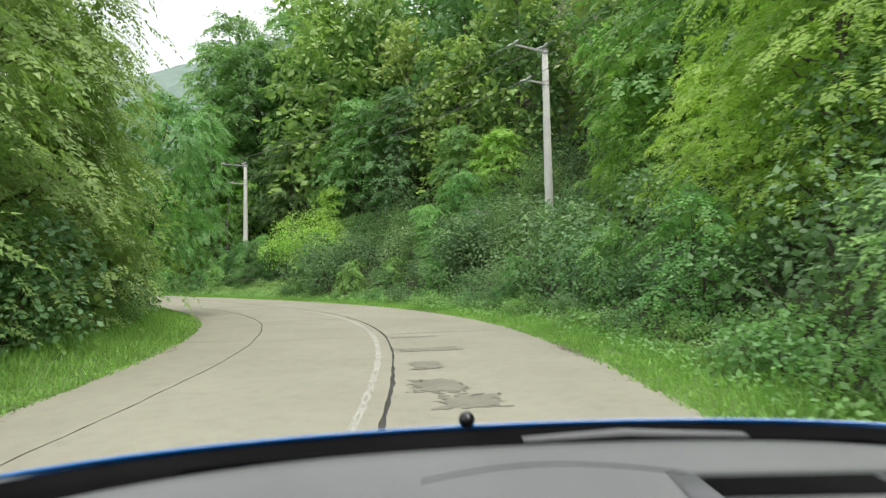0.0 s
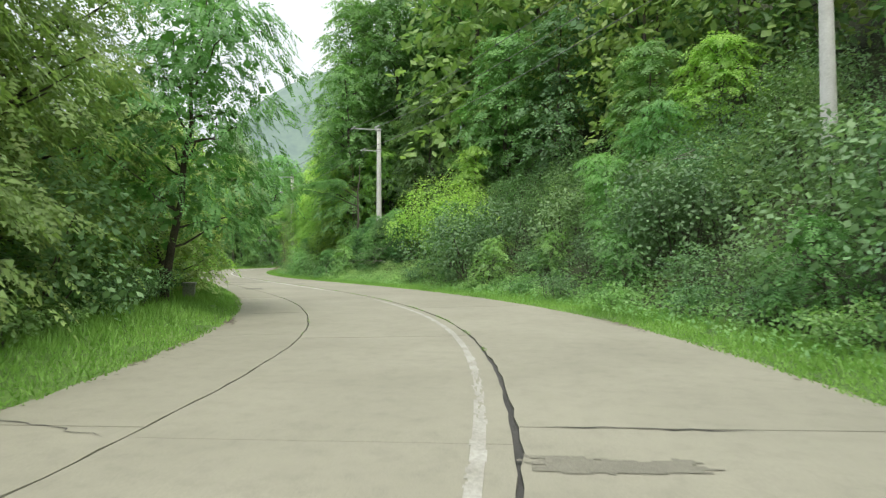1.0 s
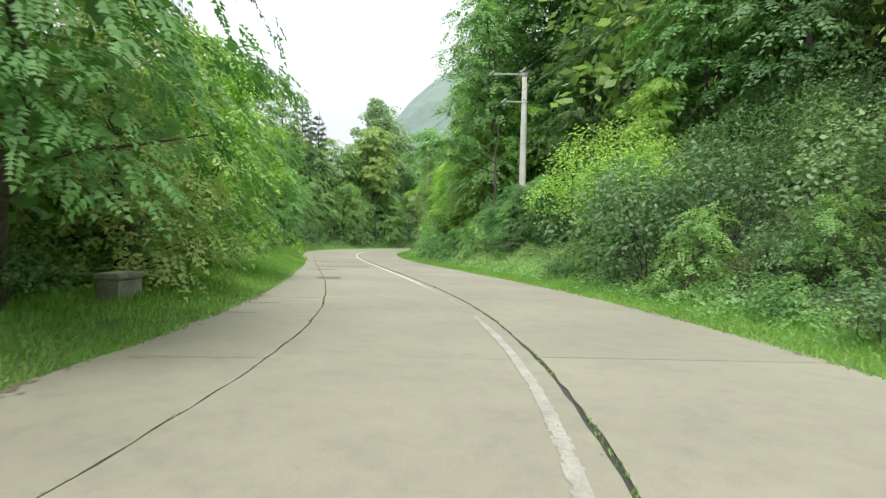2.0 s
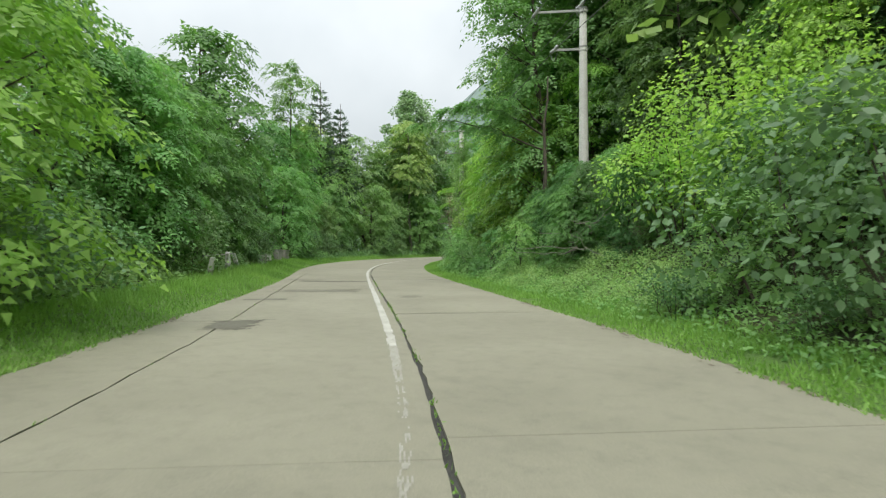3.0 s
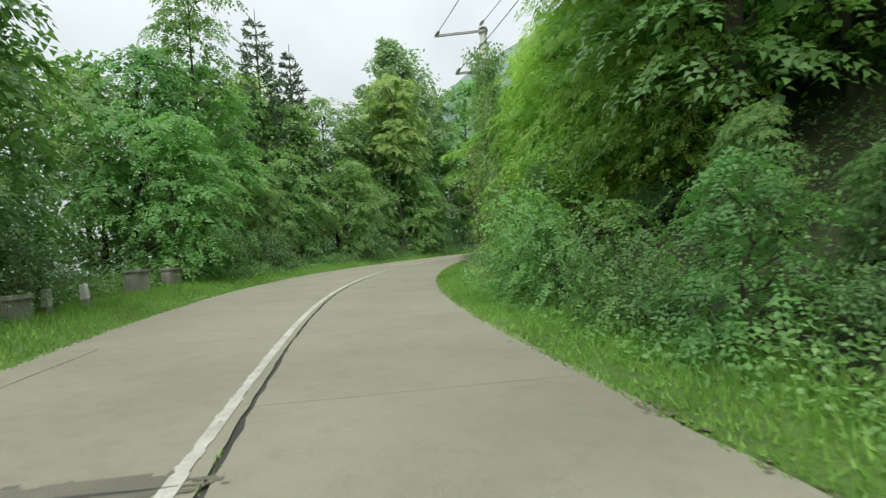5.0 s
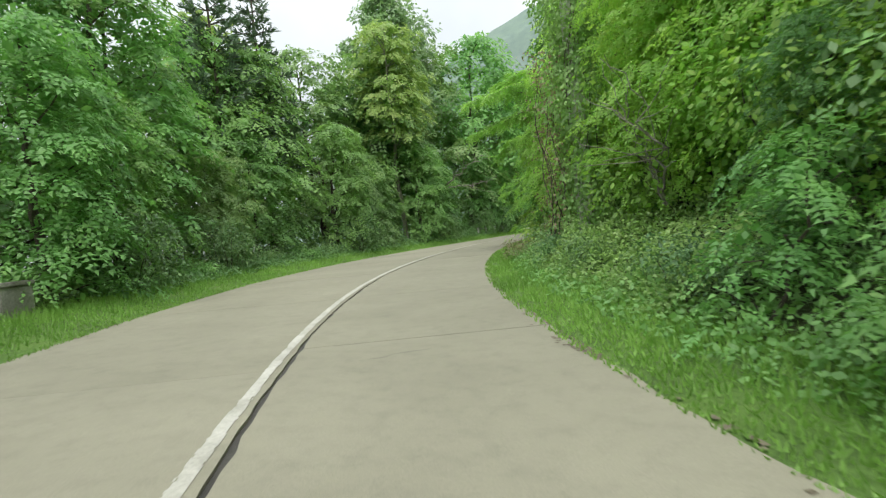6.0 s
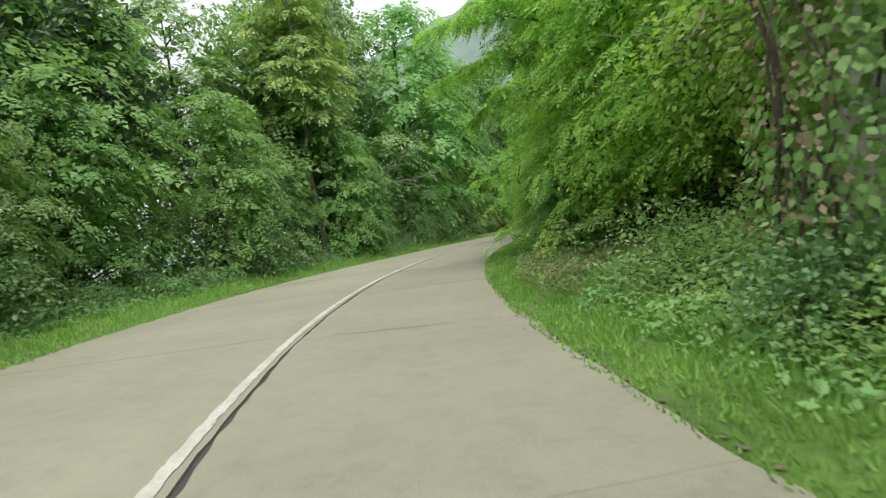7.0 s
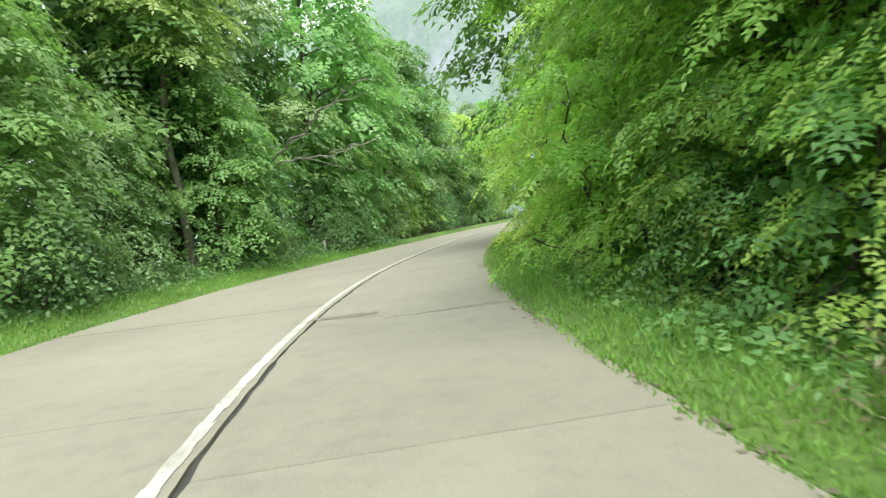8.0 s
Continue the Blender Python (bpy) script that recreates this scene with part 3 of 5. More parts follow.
def tree(name, seed, height, radius, base, pads, fronds, pairs, frond_len, leaf, label, category="tree", pad_r=1.1, trunk_r=0.13, leaflet=(0.34, 0.2), flat=0.1, lean=0.5, bark=None, top_taper=0.45, droop=0.17, fill=8, fill_size=0.27, face=0.0, oval=False, limbs=False):
    """A leaf tree: trunk with limbs, and a crown of drooping layered pads of pinnate leaves, shaded below and open between.
    face: how much the crown grows towards its open side, along x."""
    rng = np.random.default_rng(seed)
    root = new(name)
    tip = np.array([rng.normal(0, lean), rng.normal(0, lean), height * 0.93])
    trunk = wander(rng, np.array([0, 0, -0.5]), tip, 9, 0.16)
    pieces = [tube(trunk, np.linspace(trunk_r * 1.25, trunk_r * 0.15, 9), 6)]
    origins, dirs, norms, shade = [], [], [], []
    for k in range(pads):
        q = (k + rng.random()) / pads
        z = base + (height - base) * q ** 0.9
        prof = (1 - top_taper * q) * (0.7 + 0.3 * math.sin(min(q * 4, 1.57)))
        ang = (k * 2.4 + rng.normal(0, 0.5) + math.pi) % (2 * math.pi) - math.pi
        ang *= 1 - 0.45 * face
        r = radius * prof * rng.uniform(0.42, 1.0) * (0.15 if q > 0.95 else 1)
        ax = np.array([np.interp(z, trunk[:, 2], trunk[:, 0]), np.interp(z, trunk[:, 2], trunk[:, 1]), 0])
        out = np.array([math.cos(ang), math.sin(ang), 0])
        c = ax + out * r + [0, 0, z]
        hz = max(z - r * rng.uniform(0.35, 0.8), base * 0.5)
        start = np.array([np.interp(hz, trunk[:, 2], trunk[:, 0]), np.interp(hz, trunk[:, 2], trunk[:, 1]), hz])
        if r > 0.4 and k % 3 == 0:
            v, f = tube(wander(rng, start, c, 5, 0.1), np.linspace(trunk_r * 0.34, 0.012, 5), 3)
            if limbs:
                mesh_object("limb", v, f, bark or BARK, root, smooth=True)
            else:
                pieces.append((v, f))
        pr = pad_r * rng.uniform(0.65, 1.3) * (1 - 0.3 * q)
        nf = int(fronds * rng.uniform(0.8, 1.2))
        a2, rr = rng.uniform(0, 2 * np.pi, nf), np.sqrt(rng.random(nf)) * (1 + 0.25 * np.sin(rng.uniform(0, 6) + 3 * rng.random(nf)))
        flat_off = np.stack([np.cos(a2) * rr, np.sin(a2) * rr, 0 * rr], 1)
        ahead = flat_off @ out
        off = flat_off + np.stack([0 * rr, 0 * rr, rng.normal(0, flat, nf) - 0.28 * rr * rr - 0.2 * ahead], 1)
        norms.append(unit(flat_off * 0.55 + out * 0.42 + [0, 0, 0.85] + rng.normal(0, 0.25, (nf, 3))))
        dirs.append(flat_off * 0.75 + out * 0.5 - [0, 0, 0.2] + rng.normal(0, 0.32, (nf, 3)))
        origins.append(c + off * pr)
        shade.append(c - out * min(0.6 * pr, r) + rng.normal(0, 0.3, (fill, 3)) * pr - [0, 0, 0.35 * pr])
    v, f = joined(pieces)
    mesh_object("trunk", v, f, bark or BARK, root, smooth=True)
    o, d, nr = np.vstack(origins), np.vstack(dirs), np.vstack(norms)
    v, f = frond_faces(rng, o, d, nr, frond_len * rng.uniform(0.7, 1.25, len(o)), pairs, leaflet, droop, oval)
    # oversized leaf quads added deep in the pads to block light and see-through
    if fill:
        p = np.vstack(shade)
        m = len(p)
        ax = unit(rng.normal(0, 1, (m, 3)) - [0, 0, 0.3])
        sd = unit(np.cross(ax, rng.normal(0, 1, (m, 3))))
        L2 = pad_r * fill_size * rng.uniform(0.7, 1.2, m)
        v2, f2 = leaf_quads(p, ax, sd, L2, L2 * 0.75)
        if not oval:
            f2 = np.concatenate([f2[:, [0, 1, 2]], f2[:, [0, 2, 3]]])
        v, f = joined([(v, f), (v2, f2)])
    mesh_object("crown", v, f, leaf, root)
    tagged(root, label, category)
    return root


def bush(name, seed, height, radius, leaves, leaf_len, leaf, label, lobes=9, category="bush"):
    """A dense bush of broad single leaves on lobes, with some bare stems inside."""
    rng = np.random.default_rng(seed)
    root = new(name)
    stems = []
    vs = []
    for k in range(lobes):
        ang, r = rng.uniform(0, 2 * np.pi), radius * rng.uniform(0.1, 0.7)
        z = height * rng.uniform(0.25, 0.78)
        c = np.array([math.cos(ang) * r, math.sin(ang) * r, z])
        lr = np.array([radius * rng.uniform(0.35, 0.55), radius * rng.uniform(0.35, 0.55), height * rng.uniform(0.2, 0.34)])
        n = leaves // lobes
        d = unit(rng.normal(0, 1, (n, 3)) + [0, 0, 0.25])
        p = c + d * lr * rng.uniform(0.6, 1.12, (n, 1))
        p[:, 2] = np.maximum(p[:, 2], 0.05)
        nrm = unit(d * 0.7 + [0, 0, 0.55] + rng.normal(0, 0.35, (n, 3)))
        ax = unit(np.cross(nrm, rng.normal(0, 1, (n, 3))) + d * 0.6 - [0, 0, 0.25])
        sd = unit(np.cross(ax, nrm))
        L = leaf_len * rng.uniform(0.6, 1.35, n)
        v, _ = leaf_quads(p, ax, sd, L, L * rng.uniform(0.5, 0.75, n))
        vs.append(v)
        stems.append(tube(wander(rng, np.array([math.cos(ang) * r * 0.25, math.sin(ang) * r * 0.25, -0.3]), c, 5, 0.05), np.linspace(0.025, 0.008, 5), 3))
    v, f = joined(stems)
    mesh_object("stem", v, f, BARK, root)
    v = np.vstack(vs)
    mesh_object("foliage", v, np.arange(len(v)).reshape(-1, 4), leaf, root)
    tagged(root, label, category)
    return root


def clump_tree(name, seed, height, radius, base, lobes, leaves, leaf_len, leaf, label, trunk_r=0.14, bark=None, top_taper=0.5, lobe=(0.3, 0.48), category="tree"):
    """A broad-leaved tree: trunk, limbs, and a crown of uneven clumps whose leaves turn outwards to the light."""
    rng = np.random.default_rng(seed)
    root = new(name)
    trunk = wander(rng, np.array([0, 0, -0.5]), np.array([rng.normal(0, 0.3), rng.normal(0, 0.3), height * 0.92]), 9, 0.14)
    pieces, vs = [tube(trunk, np.linspace(trunk_r * 1.25, trunk_r * 0.15, 9), 6)], []
    n = leaves // lobes
    for k in range(lobes):
        q = (k + rng.random()) / lobes
        z = base + (height - base) * q ** 0.85
        ang = k * 2.4 + rng.normal(0, 0.4)
        prof = (1 - top_taper * q ** 1.5) * (0.7 + 0.3 * math.sin(min(q * 4, 1.57)))
        r = radius * prof * rng.uniform(0.25, 0.78) * (0.2 if q > 0.93 else 1)
        ax = np.array([np.interp(z, trunk[:, 2], trunk[:, 0]), np.interp(z, trunk[:, 2], trunk[:, 1]), 0])
        c = ax + np.array([math.cos(ang) * r, math.sin(ang) * r, z - 0.4])
        if k % 3 == 0 and r > 0.5:
            hz = max(z - r * 0.8, base * 0.5)
            st = np.array([np.interp(hz, trunk[:, 2], trunk[:, 0]), np.interp(hz, trunk[:, 2], trunk[:, 1]), hz])
            pieces.append(tube(wander(rng, st, c, 5, 0.1), np.linspace(trunk_r * 0.34, 0.015, 5), 3))
        size = radius * rng.uniform(*lobe) * (1 - 0.35 * q)
        lr = np.array([size, size, size * rng.uniform(0.5, 0.8)])
        d = unit(rng.normal(0, 1, (n, 3)) + [0, 0, 0.3])
        ragged_r = 0.75 + 0.3 * np.sin(d[:, :1] * 5 + k) * np.sin(d[:, 1:2] * 6 + 2 * k) + rng.normal(0, 0.16, (n, 1))
        p = c + d * lr * np.clip(ragged_r, 0.25, 1.35)
        nrm = unit(d * 0.6 + [0, 0, 0.45] + rng.normal(0, 0.45, (n, 3)))
        la = unit(np.cross(nrm, rng.normal(0, 1, (n, 3))) + d * 0.5 - [0, 0, 0.35])
        L = leaf_len * rng.uniform(0.6, 1.4, n)
        v, _ = leaf_quads(p, la, unit(np.cross(la, nrm)), L, L * rng.uniform(0.4, 0.65, n))
        vs.append(v)
    v, f = joined(pieces)
    mesh_object("trunk", v, f, bark or BARK, root, smooth=True)
    v = np.vstack(vs)
    mesh_object("crown", v, np.arange(len(v)).reshape(-1, 4), leaf, root)
    tagged(root, label, category)
    return root


def place(proto, x, y, scale, turn, first, group="", sink=0.0, tilt=(0, 0)):
    """Puts the prototype itself the first time, then copies of it."""
    z = float(ground_height(np.array([x]), np.array([y]))[0]) - sink
    m = pose(x, y, z, tilt[0], tilt[1], turn) @ Matrix.Diagonal((scale, scale, scale * 1.0, 1))
    key = proto.name
    if key in first:
        ob = copy_thing(proto, m)
    else:
        first.add(key)
        proto.matrix_basis = m
        ob = proto
    if group:
        ob["group"] = group
    return ob


CLOSE = [tree("locust_tree", 71, 7.5, 2.7, 0.7, 62, 40, 4, 0.33, LEAF_DEEP, "young black locust with layered feathery green leaves", leaflet=(0.38, 0.21), face=1.0, fill=10, fill_size=0.17, pad_r=1.0),
         tree("locust_tree", 72, 8.5, 3.0, 0.7, 66, 40, 4, 0.34, LEAF_LIME, "light green black locust hanging over the verge", leaflet=(0.38, 0.21), face=1.0, fill=10, fill_size=0.17, pad_r=1.05),
         tree("locust_tree", 73, 6.5, 2.5, 0.4, 58, 40, 4, 0.32, LEAF_LOCUST, "bushy locust with layered feathery sprays", leaflet=(0.38, 0.21), face=1.0, fill=10, fill_size=0.17, pad_r=1.0),
         tree("locust_tree", 74, 8.2, 2.9, 0.6, 64, 40, 4, 0.34, LEAF_YELLOW, "olive green locust with yellowing leaves by the verge", leaflet=(0.38, 0.21), face=1.0, fill=10, fill_size=0.17, pad_r=1.05)]
NEAR = [tree("locust_tree", 11, 7.5, 2.7, 0.8, 52, 30, 4, 0.4, LEAF_LOCUST, "young black locust with drooping feathery green leaves", leaflet=(0.42, 0.22), face=0.8),
        tree("locust_tree", 12, 8.5, 3.0, 0.7, 56, 30, 4, 0.42, LEAF_LIME, "light green black locust on the slope", leaflet=(0.42, 0.22), face=0.8),
        tree("locust_tree", 13, 6.5, 2.5, 0.4, 50, 30, 4, 0.4, LEAF_LOCUST, "bushy locust with layered sprays on the slope", leaflet=(0.42, 0.22), face=0.8)]
EDGE = [tree("locust_tree", 14, 7.5, 2.8, 0.6, 52, 28, 3, 0.46, LEAF_LOCUST, "young black locust with drooping feathery green leaves", leaflet=(0.43, 0.27), face=0.7),
        tree("locust_tree", 15, 8.5, 3.0, 0.6, 54, 28, 3, 0.46, LEAF_LIME, "light green black locust at the edge of the verge", leaflet=(0.43, 0.27), face=0.7),
        tree("locust_tree", 16, 7.0, 2.7, 0.5, 50, 28, 3, 0.46, LEAF_FAR, "dull green locust at the edge of the verge", leaflet=(0.43, 0.27), face=0.7),
        tree("locust_tree", 18, 8.0, 2.8, 0.6, 52, 28, 3, 0.46, LEAF_YELLOW, "olive green locust with yellowing leaves by the verge", leaflet=(0.43, 0.27), face=0.7)]
SAPLING = [tree("locust_sapling", 17, 3.4, 1.5, 0.2, 24, 16, 4, 0.37, LEAF_LIME, "light green locust sapling at the edge of the slope", pad_r=0.6, trunk_r=0.04, lean=0.3, limbs=True),
           tree("locust_sapling", 18, 2.8, 1.4, 0.2, 22, 16, 4, 0.37, LEAF_LOCUST, "green locust sapling at the edge of the slope", pad_r=0.6, trunk_r=0.04, lean=0.3, limbs=True)]
MID = [tree("locust_tree", 21, 9.0, 3.0, 1.4, 46, 25, 3, 0.5, LEAF_LOCUST, "slender locust tree in the wood", leaflet=(0.46, 0.3), face=0.5),
       tree("locust_tree", 22, 10.0, 3.2, 1.6, 48, 25, 3, 0.52, LEAF_FAR, "tall roadside tree with an open green crown", leaflet=(0.46, 0.3), face=0.5),
       tree("locust_tree", 23, 8.0, 3.1, 1.2, 44, 25, 3, 0.5, LEAF_LIME, "light green locust tree in the wood", leaflet=(0.46, 0.3), face=0.5)]
FAR = [clump_tree("hillside_tree", 31, 10.5, 3.9, 1.2, 30, 2800, 0.4, LEAF_FAR, "dense green tree on the hillside"),
       clump_tree("hillside_tree", 32, 12.0, 4.0, 1.4, 34, 3000, 0.4, LEAF_LOCUST, "tall green tree on the hillside"),
       clump_tree("hillside_tree", 33, 11.0, 3.9, 1.2, 30, 2800, 0.38, LEAF_YELLOW, "hillside tree with yellowing leaves")]
TALL = [tree("tall_locust", 26, 14.5, 3.6, 2.0, 84, 26, 3, 0.5, LEAF_LIME, "tall light green locust above the road", trunk_r=0.18, leaflet=(0.43, 0.26), face=0.5, limbs=True),
        tree("tall_locust", 27, 13.5, 3.4, 1.6, 84, 26, 3, 0.5, LEAF_LOCUST, "tall green locust above the road", trunk_r=0.17, leaflet=(0.43, 0.26), face=0.5, limbs=True)]
BUSH = [bush("hazel_bush", 41, 2.4, 1.6, 2300, 0.112, LEAF_BROAD, "dense dark green broad-leaved bush"),
        bush("hazel_bush", 42, 1.8, 1.4, 1700, 0.105, LEAF_BROAD, "rounded green bush at the foot of the slope"),
        bush("bramble_bush", 43, 1.1, 1.3, 1200, 0.1, LEAF_HERB, "low light green bramble thicket")]
BIG_BUSH = [bush("hazel_bush", 45, 3.6, 2.3, 3600, 0.12, LEAF_FAR, "large dense green bush on the slope", lobes=15),
            bush("hazel_bush", 46, 3.2, 2.2, 3300, 0.115, LEAF_BROAD, "large grey-green broad-leaved bush on the slope", lobes=14)]
TALL_BUSH = bush("hazel_bush", 44, 3.7, 2.0, 4600, 0.115, LEAF_LIME, "tall light green broad-leaved bush hung with climbers", lobes=15)
OPEN_SIDE = CLOSE + NEAR + EDGE + MID + TALL
first = set()
rng_p = random.Random(77)

POLE_ROOM = ((5.3, 28.1, 4.6), (-17.3, 50.4, 2.6))


def line_gap(x, y):
    """Distance in plan from the power line between the first two poles."""
    t = min(max(((x - 5.3) * -22.6 + (y - 28.1) * 22.3) / (22.6**2 + 22.3**2), 0), 1)
    return math.hypot(x - 5.3 + 22.6 * t, y - 28.1 - 22.3 * t)


def to_road(x, y):
    """The turn that faces a tree's open side towards the road."""
    _, u = road_coords(np.array([x]), np.array([y]))
    e = 0.3
    _, ux = road_coords(np.array([x + e, x]), np.array([y, y + e]))
    g = (np.abs(u[0]) - np.abs(ux)) / e
    return math.degrees(math.atan2(g[1], g[0]))


def row(protos, side, s0, s1, gap, d_at, d_var, lo, hi, group, skip=(), sink=0.1):
    s = s0
    while s < s1:
        p = rng_p.choice(protos)
        d = d_at + rng_p.uniform(-d_var, d_var)
        scale = rng_p.uniform(lo, hi)
        ss = s + rng_p.uniform(-0.3, 0.3) * gap
        turn = rng_p.uniform(0, 360)
        s += gap
        if any(a <= ss <= b for a, b in skip):
            continue
        u = -(float(edge_right(ss)) + d) if side == "right" else float(edge_left(ss)) + d
        q = on_road(ss, u)
        if p not in BUSH and p not in SAPLING and p not in BIG_BUSH:
            # trees are kept low under the power line and away from its poles
            if any(math.hypot(q[0] - a, q[1] - b) < r for a, b, r in POLE_ROOM):
                continue
            if line_gap(q[0], q[1]) < 3.6:
                scale *= 0.6
        if p in OPEN_SIDE:
            way = to_road(q[0], q[1])
            turn = way + (turn - 180) * 0.3
            back_off = 0.9 * scale if p in CLOSE or p in NEAR else 0.3
            q = q - [math.cos(radians(way)) * back_off, math.sin(radians(way)) * back_off, 0]
        place(p, q[0], q[1], scale, turn, first, group, sink)


# the slope beside the right lane
row([BUSH[2], BUSH[1], BUSH[2]], "right", 3, 38, 2.0, 1.7, 0.4, 0.6, 0.9, "bushes on the slope")
row([BUSH[0], BUSH[1]], "right", 3, 38, 2.2, 3.1, 0.5, 0.9, 1.25, "bushes on the slope")
row([BUSH[0], BUSH[0], BUSH[1]], "right", 5, 24, 2.7, 5.0, 0.7, 0.85, 1.15, "bushes on the slope")
row([BUSH[0], NEAR[2], BUSH[0]], "right", 25, 40, 2.7, 5.0, 0.7, 0.85, 1.15, "bushes on the slope")
row([BUSH[2], BUSH[1]], "right", 38, 108, 2.3, 2.0, 0.4, 0.6, 0.9, "bushes on the slope", skip=((37, 47.5), (71.5, 77.5)))
row([BUSH[0], BUSH[1]], "right", 40, 62, 3.4, 4.2, 0.6, 0.9, 1.2, "bushes on the slope")
row(NEAR, "right", 10, 40, 4.8, 7.0, 0.9, 0.8, 1.05, "trees on the slope", skip=((13, 26),))
row([SAPLING[1]], "right", 48, 61, 2.4, 1.9, 0.35, 0.7, 1.1, "saplings along the slope")
row([SAPLING[0], SAPLING[0], SAPLING[1]], "right", 61, 100, 2.4, 1.9, 0.35, 0.7, 1.1, "saplings along the slope", skip=((61, 77),))
row([SAPLING[0]], "right", 78, 88, 1.6, 2.0, 0.2, 0.6, 0.8, "saplings along the slope")
row([SAPLING[1], SAPLING[1]], "right", 6, 40, 4.5, 2.6, 0.5, 0.8, 1.15, "saplings along the slope")
row([CLOSE[0], CLOSE[2]], "right", 40.5, 46, 3.0, 4.3, 0.4, 0.65, 0.78, "trees on the slope")
row([CLOSE[2]], "right", 51, 57, 3.4, 3.4, 0.3, 0.85, 1.0, "trees on the slope")
row(CLOSE[1:3], "right", 57, 76, 3.6, 4.6, 0.4, 0.8, 1.05, "trees on the slope")
row([CLOSE[1]], "right", 76, 97, 4.4, 3.5, 0.4, 0.8, 1.05, "trees on the slope")
row([NEAR[1], NEAR[0]], "right", 97, 110, 4.4, 3.5, 0.4, 0.8, 1.05, "trees on the slope")
row(MID, "right", 6, 60, 4.2, 9.0, 1.2, 0.95, 1.2, "trees on the slope")
row(MID, "right", 60, 108, 7.5, 8.0, 1.2, 0.95, 1.2, "trees on the slope")
row(FAR, "right", 0, 30, 5.0, 14.5, 1.6, 0.95, 1.2, "trees on the slope")
row(FAR, "right", 30, 62, 5.0, 14.5, 1.6, 1.2, 1.5, "trees on the slope")
row(FAR, "right", 62, 118, 7.5, 14.5, 1.6, 0.95, 1.2, "trees on the slope")
row(FAR, "right", 6, 66, 6.0, 21, 2.0, 1.15, 1.5, "trees on the slope")
# the valley side
row([BUSH[0], BUSH[1], BUSH[2]], "left", 8, 54, 2.4, 3.4, 0.4, 0.7, 1.05, "bushes by the verge")
row([BUSH[0], BUSH[1], BUSH[2]], "left", 56, 110, 2.8, 2.1, 0.3, 0.7, 0.95, "bushes by the verge", skip=((59, 68.5),))
row(EDGE[2:], "left", 26, 46, 4.0, 5.2, 0.6, 0.7, 0.92, "trees by the verge")
row([EDGE[0], EDGE[2]], "left", 46, 56, 4.0, 5.0, 0.7, 0.9, 1.2, "trees by the verge")
row([EDGE[0], EDGE[2]], "left", 56, 112, 4.4, 3.4, 0.5, 0.9, 1.15, "trees by the verge", skip=((60, 68.5),))
row([BUSH[1], BUSH[2]], "left", 8, 27, 2.2, 2.1, 0.3, 0.65, 0.9, "bushes by the verge")
row(MID, "left", 10, 26, 4.0, 9.0, 0.9, 0.9, 1.1, "trees by the verge")
row(MID, "left", 26, 46, 4.0, 8.6, 0.9, 0.72, 0.92, "trees by the verge")
row(MID[:2], "left", 46, 80, 5.0, 7.8, 0.9, 0.9, 1.12, "trees by the verge")
row(MID[:2], "left", 80, 100, 5.0, 7.8, 0.9, 1.1, 1.35, "trees by the verge")
row(FAR, "left", 20, 46, 5.5, 13.0, 1.6, 0.62, 0.8, "trees on the valley side")
row(FAR, "left", 46, 84, 5.5, 12.0, 1.6, 0.9, 1.15, "trees on the valley side")
row(FAR, "left", 84, 124, 6.0, 9.0, 1.6, 1.1, 1.35, "trees on the valley side")
row(BUSH, "left", 110, 140, 2.6, 3.0, 0.4, 0.9, 1.3, "bushes by the verge")
row(EDGE, "left", 112, 140, 4.0, 4.5, 0.8, 1.1, 1.4, "trees on the valley side")
row(MID, "left", 130, 150, 4.6, 7.0, 1.5, 1.5, 1.8, "trees on the valley side")
row(FAR, "right", 112, 160, 6.0, 6.0, 1.5, 0.9, 1.2, "trees on the slope")

row(BIG_BUSH, "right", 25, 47, 2.6, 7.2, 0.8, 0.8, 1.05, "bushes on the slope")
row(BIG_BUSH, "right", 26, 46, 3.6, 9.6, 0.8, 0.9, 1.15, "bushes on the slope")
row(MID[:2], "left", 97, 104, 4.0, 6.4, 0.6, 1.25, 1.4, "trees on the valley side")
row(MID[:2], "left", 104, 130, 4.4, 6.0, 0.8, 1.65, 1.9, "trees on the valley side")


def single(proto, x, y, scale, turn, group="", tilt=(0, 0)):
    if proto in OPEN_SIDE:
        way = to_road(x, y)
        turn = way + (turn % 120 - 60) * 0.7
        back_off = 0.9 * scale if proto in CLOSE and group == "trees on the slope" else 0.0
        x, y = x - math.cos(radians(way)) * back_off, y - math.sin(radians(way)) * back_off
    return place(proto, x, y, scale, turn, first, group, 0.1, tilt)


# young locusts in front of the second pole
for s, d, k, scale, turn in ((44.6, 2.6, 2, 0.85, 20), (49.4, 2.4, 2, 1.1, 140)):
    q = on_road(s, -(float(edge_right(s)) + d))
    single(CLOSE[k], q[0], q[1], scale, turn, "trees on the slope")
for x, y, k, scale in ((-14.9, 45.5, 0, 1.12), (-15.8, 45.4, 2, 1.22), (-16.1, 47.0, 0, 1.15), (-15.1, 47.5, 2, 1.25), (-17.2, 47.6, 0, 1.0), (-26.8, 56.8, 0, 1.0)):
    place(CLOSE[k], x, y, scale, to_road(x, y) + (9 * x) % 50 - 25, first, "trees on the slope", 0.1)
